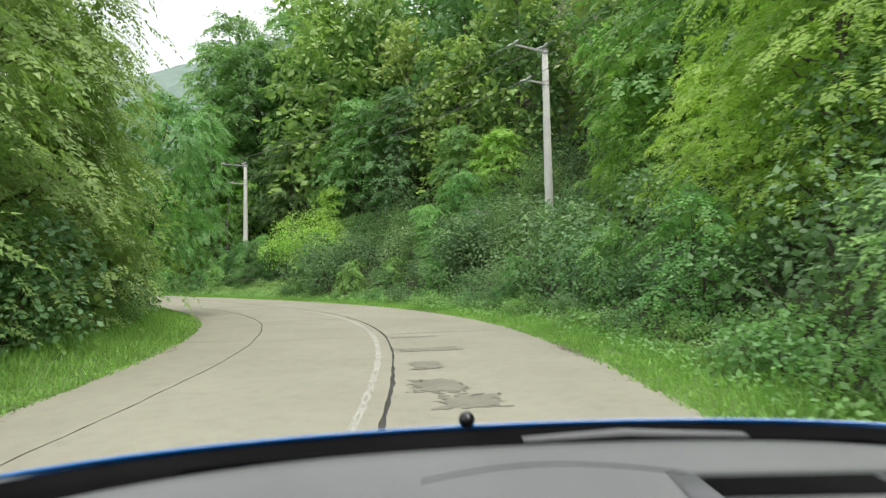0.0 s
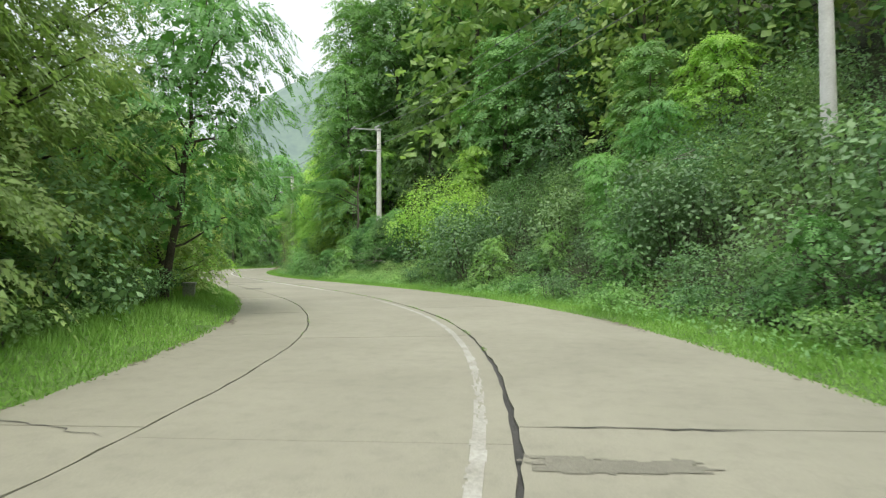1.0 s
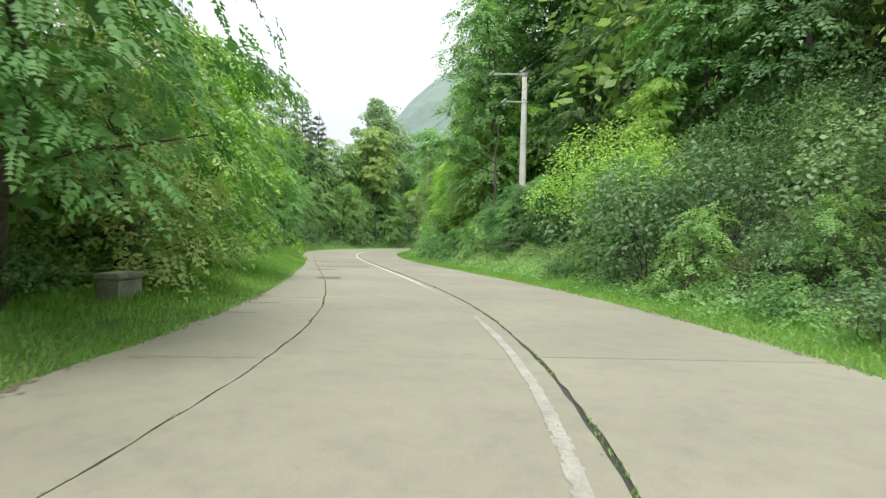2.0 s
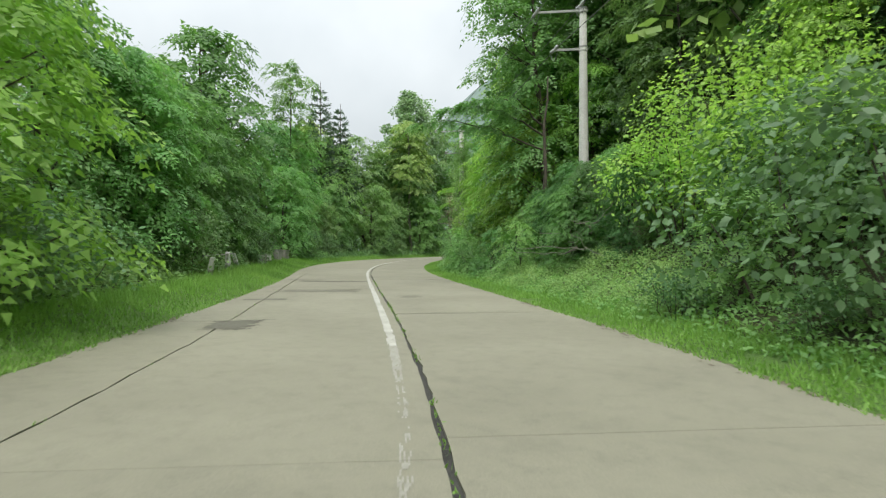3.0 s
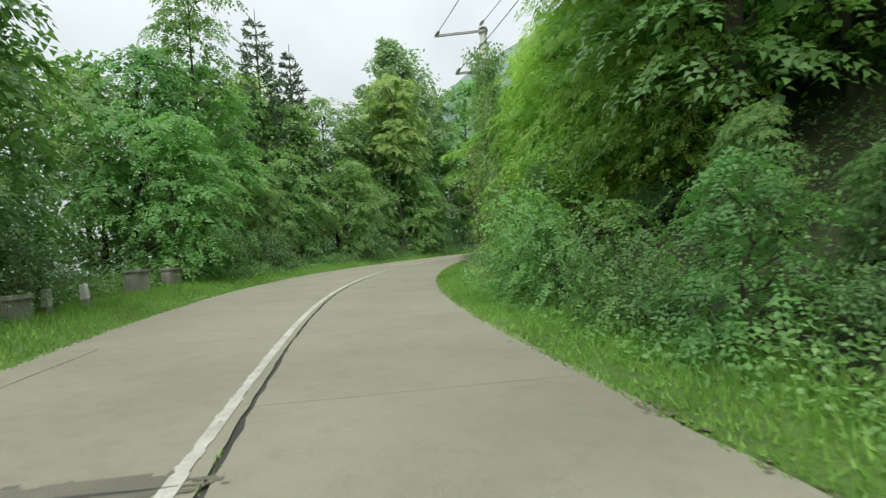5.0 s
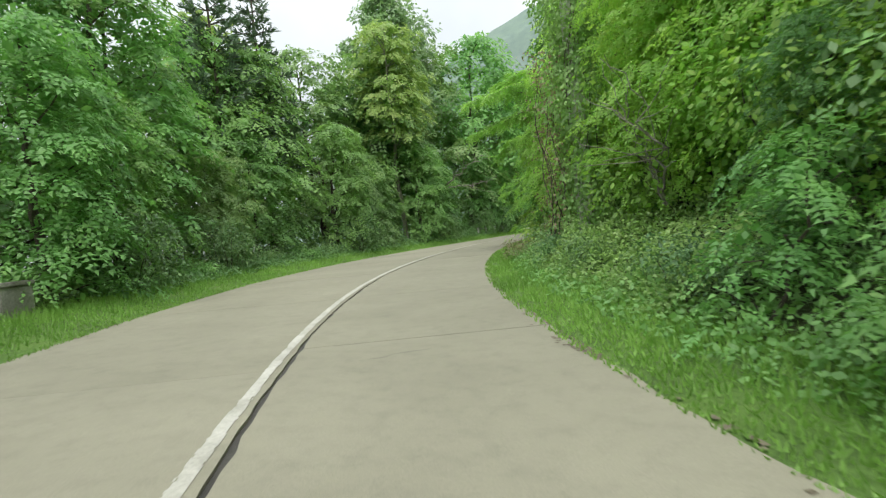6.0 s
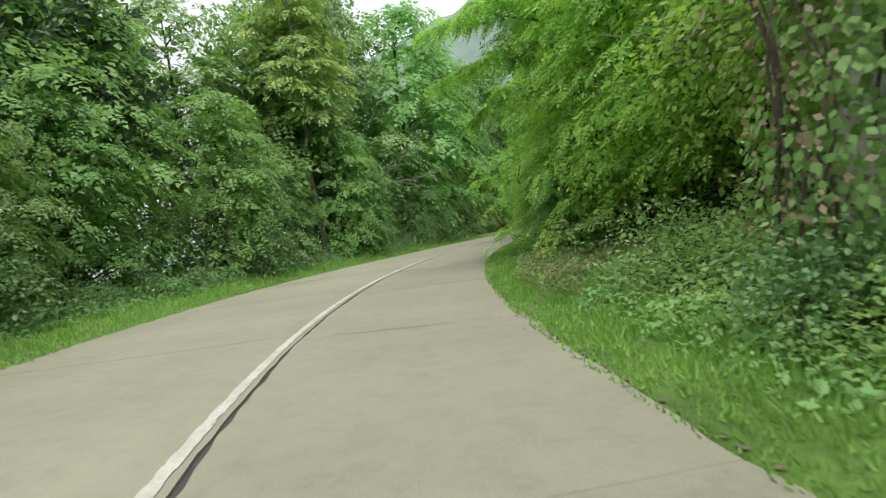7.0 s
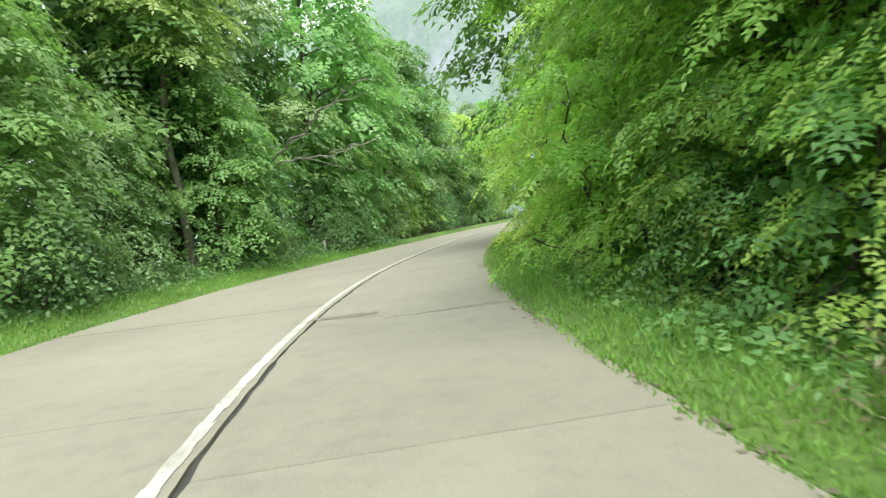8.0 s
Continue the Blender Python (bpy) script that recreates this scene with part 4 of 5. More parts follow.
# a leaning locust that reaches over the road
leaner = tree("leaning_locust", 51, 8.6, 3.1, 2.3, 52, 38, 6, 0.38, LEAF_LOCUST, "dark locust leaning over the road with hanging sprays", trunk_r=0.11, lean=0.3, limbs=True)
single(leaner, -11.8, 22.2, 1.0, 40, "trees by the verge", (4, 8))
single(CLOSE[3], -14.6, 20.2, 1.25, 130, "trees by the verge")
single(CLOSE[3], -11.6, 16.2, 0.95, 10, "trees by the verge")
single(MID[1], -17.6, 26.0, 0.85, 30, "trees by the verge")
single(MID[2], -18.6, 29.5, 0.9, 200, "trees by the verge")
single(EDGE[3], -15.2, 25.6, 0.9, 120, "trees by the verge")
for k, (x, y, scale) in enumerate(((-21.6, 55.6, 1.2), (-23.2, 62.0, 1.35), (-18.6, 60.0, 1.25), (-27.2, 63.0, 0.95), (-15.0, 61.0, 1.3), (-11.0, 63.0, 1.4), (-6.5, 62.0, 1.3), (-14.0, 68.0, 1.4), (-22.4, 65.0, 1.5))):
    single(TALL[0 if k in (3, 5) else 1], x, y, scale, 70 * k, "trees on the slope")
single(CLOSE[3], -10.0, 12.2, 1.05, 210, "trees by the verge")
single(NEAR[0], -16.2, 48.0, 0.6, 40, "trees on the slope")
for k, (x, y, scale) in enumerate(((3.4, 29.8, 1.25), (6.9, 27.6, 1.2), (8.4, 25.6, 1.4), (1.8, 32.2, 1.35), (5.6, 31.0, 1.5), (3.6, 33.0, 1.6), (8.8, 29.4, 1.6), (6.8, 33.5, 1.7), (0.0, 34.5, 1.5), (10.6, 27.0, 1.6))):
    single(BIG_BUSH[k % 2], x, y, scale * 0.66, 67 * k, "bushes on the slope")
single(CLOSE[1], -29.8, 61.0, 0.85, 15, "trees on the slope")
for s, d, proto, scale in ((46.0, 6.4, EDGE[0], 1.2), (49.0, 7.0, EDGE[2], 1.3), (52.5, 6.6, EDGE[0], 1.25), (57.0, 5.0, MID[0], 1.2), (60.5, 5.4, MID[1], 1.05)):
    q = on_road(s, float(edge_left(s)) + d)
    single(proto, q[0], q[1], scale, 33 * s, "trees by the verge")
for k, (s, d) in enumerate(((81.5, 4.2), (86.0, 4.4), (90.5, 4.2), (95.5, 4.0), (101.0, 4.4))):
    q = on_road(s, -(float(edge_right(s)) + d))
    single(TALL[0] if k < 3 else MID[k % 3], q[0], q[1], 0.95 if k < 3 else 1.45, 95 * k, "trees on the slope")
single(FAR[0], 6.6, 37.0, 1.0, 20, "trees on the slope")
single(FAR[1], 10.8, 33.0, 0.95, 120, "trees on the slope")
for x, y, k, scale in ((-9.8, 52.5, 2, 1.75), (-5.5, 54.5, 0, 1.7), (-1.0, 52.5, 1, 1.6), (3.5, 49.5, 0, 1.6)):
    single(FAR[k], x, y, scale, 50 * x, "trees on the slope")
single(FAR[2], 1.4, 40.5, 1.0, 220, "trees on the slope")
for k, (s, d, scale) in enumerate(((37.4, 4.6, 1.05), (39.6, 4.9, 1.2), (41.8, 4.6, 1.1), (60.5, 3.9, 0.9), (63.0, 4.3, 1.1), (65.4, 4.0, 1.0), (67.8, 4.4, 1.15), (70.2, 4.1, 1.05), (72.6, 4.2, 1.1), (75.4, 3.8, 1.0))):
    q = on_road(s, -(float(edge_right(s)) + d))
    single(TALL_BUSH, q[0], q[1], scale, 81 * k, "tall bushes above the brambles")
for k, (x, y, scale) in enumerate(((8.2, 22.5, 0.8), (10.6, 20.5, 0.85), (12.4, 18.5, 0.9), (7.9, 17.2, 0.62), (9.6, 14.6, 0.7), (9.4, 11.2, 0.8), (12.5, 24.0, 0.95), (14.5, 21.0, 1.0))):
    single(NEAR[(k + 1) % 3], x, y, scale, 77 * k, "trees on the slope")
for s, d, proto, scale, turn in ((8.5, 4.1, CLOSE[3], 1.0, 15), (12.5, 4.8, CLOSE[0], 1.0, 100), (16.5, 4.8, CLOSE[3], 0.9, 200),  (10.5, 2.7, BUSH[0], 1.0, 40), (13.2, 3.0, BUSH[0], 1.1, 140), (15.8, 2.9, BUSH[1], 1.0, 250),
                                 (47.5, 4.8, EDGE[0], 1.05, 60), (50.5, 5.4, EDGE[2], 1.05, 170), (53.5, 4.6, EDGE[0], 1.1, 280),
                                 (70.0, 6.2, MID[0], 1.05, 30), (74.0, 6.0, MID[0], 1.1, 120), (78.0, 6.4, MID[1], 1.05, 210), (82.0, 6.0, MID[0], 1.15, 300), (90.0, 6.4, MID[1], 1.45, 130), (94.5, 6.6, MID[0], 1.5, 220)):
    q = on_road(s, float(edge_left(s)) + d)
    single(proto, q[0], q[1], scale, turn, "bushes by the verge" if proto in BUSH else "trees by the verge")
for s, d, k, scale, turn in ((9.5, 4.0, 1, 1.1, 20), (43.0, 2.8, 0, 0.95, 80), (46.5, 2.7, 2, 0.9, 160), (49.5, 3.0, 0, 0.95, 250), (63.5, 4.2, 1, 0.85, 15), (66.5, 4.4, 1, 0.9, 300), (70.0, 4.2, 1, 0.9, 55), (73.5, 3.6, 1, 0.85, 145), (77.0, 2.6, 1, 0.85, 235), (80.0, 2.4, 1, 0.9, 100), (83.5, 2.5, 1, 0.95, 200), (87.0, 2.2, 1, 0.9, 330)):
    q = on_road(s, -(float(edge_right(s)) + d))
    single(CLOSE[k], q[0], q[1], scale, turn, "trees on the slope")


def bough_tree(x, y, height, tips, seed, leaf, label, frond_len=0.46):
    """A slim locust whose long boughs reach out over the lane with feathery leaves hanging from them."""
    rng = np.random.default_rng(seed)
    gz = float(ground_height([x], [y])[0])
    root = new("overhanging_locust")
    root.matrix_basis = pose(x, y, gz)
    trunk = wander(rng, np.array([0, 0, -0.5]), np.array([0.3, 0.2, height]), 9, 0.12)
    v, f = tube(trunk, np.linspace(0.13, 0.03, 9), 8)
    mesh_object("trunk", v, f, BARK, root, smooth=True)
    o, d, nr = [], [], []
    for tip, z0 in tips:
        tip = np.array(tip) - [x, y, gz]
        line = wander(rng, np.array([0.1, 0.1, z0]), tip, 10, 0.12)
        line[:, 2] += 0.5 * np.sin(np.linspace(0, np.pi, 10))
        v, f = tube(line, np.linspace(0.045, 0.006, 10), 5)
        mesh_object("bough", v, f, BARK, root, smooth=True)
        way = unit(tip - line[0])
        side = np.cross(way, [0, 0, 1.0])
        for k in range(200):
            t = 0.25 + 0.75 * rng.random()
            at = np.array([np.interp(t, np.linspace(0, 1, 10), line[:, c]) for c in range(3)])
            out = side * rng.choice((-1, 1)) * rng.uniform(0.4, 1.0) + way * rng.uniform(0.1, 0.9) + rng.normal(0, 0.15, 3)
            o.append(at + out * rng.uniform(0, 0.45) * (1.15 - t))
            d.append(out - [0, 0, 0.35])
            nr.append(np.array([0, 0, 1.0]) + out * 0.35 + rng.normal(0, 0.25, 3))
    o, d, nr = np.array(o), unit(np.array(d)), np.array(nr)
    v, f = frond_faces(rng, o, d, nr, frond_len * rng.uniform(0.7, 1.2, len(o)), 7, (0.25, 0.1), 0.35, True)
    mesh_object("crown", v, f, leaf, root)
    return tagged(root, label, "tree", "trees on the slope")


bough_tree(-18.6, 48.9, 7.6, (((-21.4, 44.0, 6.3), 4.6), ((-20.5, 44.5, 6.8), 5.2), ((-19.7, 44.9, 7.0), 5.6)), 53, LEAF_LOCUST, "slim locust with boughs reaching out over the lane")
bough_tree(-36.2, 72.4, 8.4, (((-39.5, 70.0, 7.2), 5.6), ((-39.5, 70.4, 5.9), 4.6), ((-38.0, 69.3, 7.1), 6.0), ((-38.0, 69.9, 6.0), 4.8), ((-39.2, 71.9, 5.0), 3.8), ((-38.6, 71.0, 7.8), 6.6), ((-37.4, 69.6, 5.2), 3.6)), 54, LEAF_LIME, "light green locust with boughs arching over the lane")


def pine(seed, height, radius):
    """A young pine: whorls of branches with tufts of needles, a pointed open top."""
    rng = np.random.default_rng(seed)
    root = new("pine_tree")
    pieces = [tube(wander(rng, np.array([0, 0, -0.4]), np.array([0.1, 0, height]), 8, 0.05), np.linspace(0.16, 0.02, 8), 6)]
    o, d = [], []
    for k in range(17):
        q = k / 17
        z = height * (0.3 + 0.68 * q)
        for j in range(6 if q < 0.8 else 4):
            a = j * 1.05 + k * 0.5 + rng.normal(0, 0.2)
            r = radius * (1 - q) ** 0.8 * rng.uniform(0.6, 1.1) + 0.25
            end = np.array([math.cos(a) * r, math.sin(a) * r, z + 0.25 * r])
            pieces.append(tube(np.array([[0, 0, z], end * [0.5, 0.5, 1] - [0, 0, 0.05], end]), (0.035, 0.025, 0.012), 4))
            n = int(10 + 26 * r)
            t = rng.uniform(0.35, 1.05, (n, 1))
            o.append(np.array([0, 0, z]) * (1 - t) + end * t + rng.normal(0, 0.07, (n, 3)))
            d.append(np.array([math.cos(a), math.sin(a), 0.5]) + rng.normal(0, 0.7, (n, 3)))
    v, f = joined(pieces)
    mesh_object("trunk", v, f, BARK, root)
    o, d = np.vstack(o), unit(np.vstack(d))
    v, f = leaf_quads(o, d, unit(np.cross(d, rng.normal(0, 1, d.shape))), rng.uniform(0.25, 0.45, len(o)), np.full(len(o), 0.11))
    mesh_object("crown", v, f, LEAF_PINE, root)
    return tagged(root, "dark green pine with a pointed open top", "tree", "pines behind the wood")


pine_a = pine(61, 18.0, 2.8)
pine_a.matrix_basis = pose(-52.2, 66.8, float(ground_height([-52.2], [66.8])[0]))
pine_b = pine(62, 16.3, 2.2)
pine_b.matrix_basis = pose(-52.6, 69.9, float(ground_height([-52.6], [69.9])[0]))

poplar = clump_tree("poplar_tree", 63, 22.0, 6.0, 7.0, 50, 13000, 0.4, LEAF_POPLAR, "tall pale green poplar with a rounded crown", trunk_r=0.25, top_taper=0.55, lobe=(0.24, 0.4))
poplar.matrix_basis = pose(-57.4, 86.3, float(ground_height([-57.4], [86.3])[0]))
birch = tree("yellowing_tree", 64, 16.8, 3.4, 8.2, 64, 30, 3, 0.42, LEAF_YELLOW, "tall thin tree with yellowing leaves and bare pale trunk", leaflet=(0.6, 0.4), pad_r=1.2, trunk_r=0.16, bark=BARK_PALE, fill=2)
birch.matrix_basis = pose(-53.6, 82.8, float(ground_height([-53.6], [82.8])[0]))
thin = tree("ash_tree", 65, 16.4, 2.9, 8.5, 34, 24, 3, 0.45, LEAF_LOCUST, "tall sparse ash with thin open crown", leaflet=(0.55, 0.3), trunk_r=0.13)
thin.matrix_basis = pose(-45.6, 58.1, float(ground_height([-45.6], [58.1])[0]))

# ---------------------------------------------------------------- far mountain
az = np.radians(np.linspace(52, -40, 140))
ridge = np.interp(np.degrees(az)[::-1], [-40, -20, 0, 10, 18.6, 22, 24, 26.5, 28.5, 30, 31.7, 33, 34.4, 36.3, 38, 41, 46, 52], [15, 19, 23, 24, 22.7, 20.6, 20.2, 19, 18.2, 17.8, 16.7, 15.8, 14.6, 12.2, 9, 5.5, 3, 1.5])[::-1]
depth = np.linspace(0, 1, 40)
A2, D2 = np.meshgrid(az, depth, indexing="ij")
dist = 1000 + 700 * D2
rough = np.array([[noise.fractal(Vector((a * 14, q * 5, 1.3)), 0.8, 2.1, 6) for q in depth] for a in az])
shape = np.clip(D2 * 0.75 + 0.35 * np.clip((D2 - 0.45) * 4, 0, 1) * 0.7, 0, 1.0)
shape = shape / shape.max()
height = np.tan(np.radians(ridge))[:, None] * 1700 * np.clip(shape + 0.05 * rough * np.sin(np.pi * np.clip(D2, 0, 1)), 0, 1.0) + rough * 9 * D2
verts = np.stack([-38 - np.sin(A2) * dist, 40 + np.cos(A2) * dist, height - 6], -1)
a, b = A2.shape
i, j = np.meshgrid(np.arange(a - 1), np.arange(b - 1), indexing="ij")
faces = np.stack([i * b + j, (i + 1) * b + j, (i + 1) * b + j + 1, i * b + j + 1], -1).reshape(-1, 4)


def mountain_material():
    """Distant wooded mountain with pale limestone cliffs on its steep faces; haze of the air in between is painted in
    as a weak glow.
    """
    m, n, l, b = material("hazed_wooded_limestone", 0.95)
    wood = noise_node(n, l, 0.035, 8.0, rough=0.75)
    big = noise_node(n, l, 0.006, 5.0)
    green = ramp_node(n, l, wood.outputs["Fac"], [(0.3, (0.03, 0.065, 0.04)), (0.7, (0.095, 0.15, 0.075))])
    rock = ramp_node(n, l, wood.outputs["Fac"], [(0.35, (0.1, 0.115, 0.12)), (0.7, (0.19, 0.205, 0.21))])
    geo = n.new("ShaderNodeNewGeometry")
    sep = n.new("ShaderNodeSeparateXYZ")
    l.new(geo.outputs["Normal"], sep.inputs[0])
    st = n.new("ShaderNodeMath")
    st.operation = "MULTIPLY_ADD"
    l.new(big.outputs["Fac"], st.inputs[0])
    st.inputs[1].default_value = 0.5
    l.new(sep.outputs["Z"], st.inputs[2])
    mask = ramp_node(n, l, st.outputs[0], [(0.6, (1, 1, 1)), (0.7, (0, 0, 0))])
    l.new(mix_node(n, l, green.outputs["Color"], rock.outputs["Color"], mask.outputs["Color"]), b.inputs["Base Color"])
    # distance haze put into the material as a weak bluish emission
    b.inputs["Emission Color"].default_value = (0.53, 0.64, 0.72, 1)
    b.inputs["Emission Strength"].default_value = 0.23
    return m


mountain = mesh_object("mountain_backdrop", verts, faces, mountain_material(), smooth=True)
tagged(mountain, "hazy wooded mountain with pale limestone cliffs far behind the valley", "mountain", kind="structure")

# ---------------------------------------------------------------- power line


def strand(points, radius, sides=5):
    return tube(np.asarray(points, float), radius, sides)


def insulator(parent, at, way, length=0.42):
    """A strain insulator: a rod with sheds, in line with its wire."""
    at, way = np.array(at, float), np.array(way, float)
    way = way / np.linalg.norm(way)
    rows, radii = [], []
    for k in range(9):
        t = k / 8
        rows.append(at + way * length * t)
        radii.append(0.075 if k in (2, 4, 6) else 0.03)
    v, f = tube(rows, radii, 8)
    return mesh_object("insulator", v, f, INSUL, parent, "pale glazed strain insulator", smooth=True)


def utility_pole(x, y, top, arm_way, wires_to, base_r=0.22, top_r=0.145, vines=False):
    root = new("utility_pole")
    gz = float(ground_height([x], [y])[0])
    root.matrix_basis = pose(x, y, gz)
    h = top - gz
    v, f = tube([(0, 0, -0.8), (0, 0, h * 0.35), (0, 0, h * 0.7), (0, 0, h - 0.02), (0, 0, h)], (base_r * 1.05, base_r * 0.9, (base_r + top_r) * 0.47, top_r, top_r * 0.9), 14)
    cap = len(v)
    faces = f.tolist() + [[cap - 14 + k for k in range(14)]]
    mesh_object("shaft", v, faces, POLE_CONCRETE, root, "round tapered grey concrete shaft", smooth=True)
    arm = np.array([*arm_way, 0.0]) / np.hypot(*arm_way)
    ends = []
    for name, dz, length in (("crossarm", -0.12, 2.2), ("crossarm", -1.75, 1.45)):
        bm = bmesh.new()
        bmesh.ops.create_cube(bm, size=1)
        ang = math.atan2(arm[1], arm[0])
        m = Matrix.Translation(Vector(arm * (length / 2 - 0.2)) + Vector((0, 0, h + dz))) @ Matrix.Rotation(ang, 4, "Z") @ Matrix.Diagonal((length, 0.07, 0.09, 1))
        bmesh.ops.transform(bm, matrix=m, verts=bm.verts)
        for sz in (-0.3, 0.3):
            r = bmesh.ops.create_cone(bm, segments=10, radius1=top_r * 1.25, radius2=top_r * 1.25, depth=0.05, cap_ends=True)
            bmesh.ops.translate(bm, verts=r["verts"], vec=(0, 0, h + dz + sz * 0.3))
        part(name, bm, STEEL, root, "galvanised steel crossarm with clamps")
        ends.append((arm * (length - 0.25), h + dz))
    here = np.array([x, y, gz])
    spots = [ends[0][0] + [0, 0, ends[0][1] + 0.02], ends[0][0] * 0.05 + [0, 0, h + 0.12], ends[1][0] + [0, 0, ends[1][1] + 0.02]]
    for p in spots:
        for to in wires_to:
            insulator(root, p, np.array(to) - here - p)
        if len(wires_to) == 2:
            w1, w2 = (unit(np.array(to) - here - p) for to in wires_to)
            loop = [p + w1 * 0.42, p + w1 * 0.3 - [0, 0, 0.3], p - [0, 0, 0.5], p + w2 * 0.3 - [0, 0, 0.3], p + w2 * 0.42]
            v, f = strand(loop, 0.014)
            mesh_object("jumper", v, f, WIRE, root, "looped jumper wire under the arm", smooth=True)
    tagged(root, "round concrete power pole with steel crossarms rising from bushes" if not vines else "concrete power pole overgrown with vines", "pole", "power line poles")
    return [here + p for p in spots]


P0, P1, P2, P3, P4 = (17.5, 4.0, 14.5), (5.3, 28.1, 12.7), (-17.3, 50.4, 11.8), (-31.8, 62.4, 10.6), (-44.0, 84.0, 11.5)
ARM = (-0.86, -0.5)
s1 = utility_pole(*P1, ARM, (P0, P2))
s2 = utility_pole(*P2, ARM, (P1, P3))
s3 = utility_pole(*P3, ARM, (P2,), vines=True)


def wire(a, b, sag):
    t = np.linspace(0, 1, 17)[:, None]
    p = np.array(a) * (1 - t) + np.array(b) * t
    p[:, 2] -= sag * 4 * (t * (1 - t))[:, 0]
    v, f = strand(p, 0.019, 4)
    ob = mesh_object("power_wire", v, f, WIRE, smooth=True)
    return tagged(ob, "thin sagging bare aluminium power wire", "wire", "wires of the power line")


for k in range(3):
    wire(np.array(P0) + (s1[k] - np.array(P1)), s1[k], 0.5)
    wire(s1[k], s2[k], 0.6)
    wire(s2[k], s3[k], 0.4)

# ---------------------------------------------------------------- parapets on the valley side


def parapet(s, d, length, height, thick=0.32, group="concrete parapet blocks"):
    """A weathered concrete guard block with a slightly wider coping."""
    q = on_road(s, float(edge_left(s)) + d)
    q2 = on_road(s + 0.5, float(edge_left(s + 0.5)) + d)
    ang = math.degrees(math.atan2(q2[1] - q[1], q2[0] - q[0]))
    gz = float(ground_height([q[0]], [q[1]])[0])
    root = new("parapet_block")
    root.matrix_basis = pose(q[0], q[1], gz, 0, 0, ang)
    for name, l, w, z0, z1 in (("body", length, thick, -0.3, height - 0.1), ("coping", length + 0.06, thick + 0.08, height - 0.096, height)):
        bm = bmesh.new()
        bmesh.ops.create_cube(bm, size=1)
        bmesh.ops.transform(bm, matrix=Matrix.Translation((0, 0, (z0 + z1) / 2)) @ Matrix.Diagonal((l, w, z1 - z0, 1)), verts=bm.verts)
        bmesh.ops.bevel(bm, geom=bm.edges[:], offset=0.02, segments=2, affect="EDGES")
        part(name, bm, POST_CONCRETE, root)
    return tagged(root, "weathered grey concrete guard block in the grass", "parapet", group)


for s, d, length, h in ((28.9, 1.4, 0.9, 0.76), (57.3, 1.7, 0.9, 0.55), (63.6, 2.1, 1.15, 0.82), (66.4, 2.3, 1.0, 0.75), (91.5, 2.5, 0.45, 0.5)):
    parapet(s, d, length, h)


def guard_post(s, d, height, lean):
    """A short whitewashed concrete post with a chamfered head and a grey foot."""
    q = on_road(s, float(edge_left(s)) + d)
    gz = float(ground_height([q[0]], [q[1]])[0])
    root = new("guard_post")
    root.matrix_basis = pose(q[0], q[1], gz, lean * 0.4, lean, 35)
    for name, z0, z1, w0, w1, mat in (("foot", -0.3, height * 0.35, 0.085, 0.08, POST_CONCRETE), ("shaft", height * 0.354, height, 0.078, 0.07, POLE_CONCRETE)):
        v = [(sx * w, sy * w, z) for z, w in ((z0, w0), (z1 - 0.03, w1), (z1, w1 * 0.7)) for sx, sy in ((-1, -1), (1, -1), (1, 1), (-1, 1))]
        f = [(r * 4 + k, r * 4 + (k + 1) % 4, r * 4 + 4 + (k + 1) % 4, r * 4 + 4 + k) for r in range(2) for k in range(4)] + [(8, 9, 10, 11), (3, 2, 1, 0)]
        mesh_object(name, v, f, mat, root)
    return tagged(root, "short whitewashed concrete guard post leaning in the grass", "post", "guard posts by the verge")


for s, d, h, lean in ((48.0, 2.0, 0.7, 14), (51.3, 2.2, 0.8, 3), (51.7, 2.2, 0.8, -4), (53.8, 2.2, 0.75, -20), (58.4, 1.7, 0.6, 5), (60.2, 1.8, 0.6, -6), (102.5, 1.9, 0.75, 4), (104.0, 1.9, 0.75, -3), (105.5, 1.9, 0.75, 2), (107.0, 1.9, 0.75, -5)):
    guard_post(s, d, h, lean)


def guard_rail(s0, s1, d, height):
    s = np.linspace(s0, s1, 12)
    p = on_road(s, spline(K_S, K_EDGE, s) + d)
    p[:, 2] += height
    v, f = strand(p, 0.03, 8)
    ob = mesh_object("guard_rail", v, f, POST_CONCRETE, smooth=True)
    return tagged(ob, "grey pipe rail resting on the guard posts", "rail")


guard_rail(47.8, 51.9, 2.2, 0.98)
guard_rail(102.2, 107.3, 1.9, 0.9)

# ---------------------------------------------------------------- ground plants


def scatter(rng, side, s0, s1, d0, d1, density):
    n = int((s1 - s0) * (d1 - d0) * density)
    s, d = rng.uniform(s0, s1, n), rng.uniform(d0, d1, n)
    u = np.where(side == "right", -(edge_right(s) + d), edge_left(s) + d)
    p = on_road(s, u)
    under = (d < 2.4) if side == "right" else (d < 3.0)
    g = ground_height(p[:, 0], p[:, 1])
    lift = np.interp(d, [0, 1.0, 2.4], [0, 0.04, 0.0]) if side == "right" else np.interp(d, [0, 0.25, 1.2, 3.0], [0, 0.03, 0.24, 0.22])
    p[:, 2] = np.where(under, np.maximum(g, p[:, 2] + lift), np.maximum(g, p[:, 2] - 3))
    return p, s, d


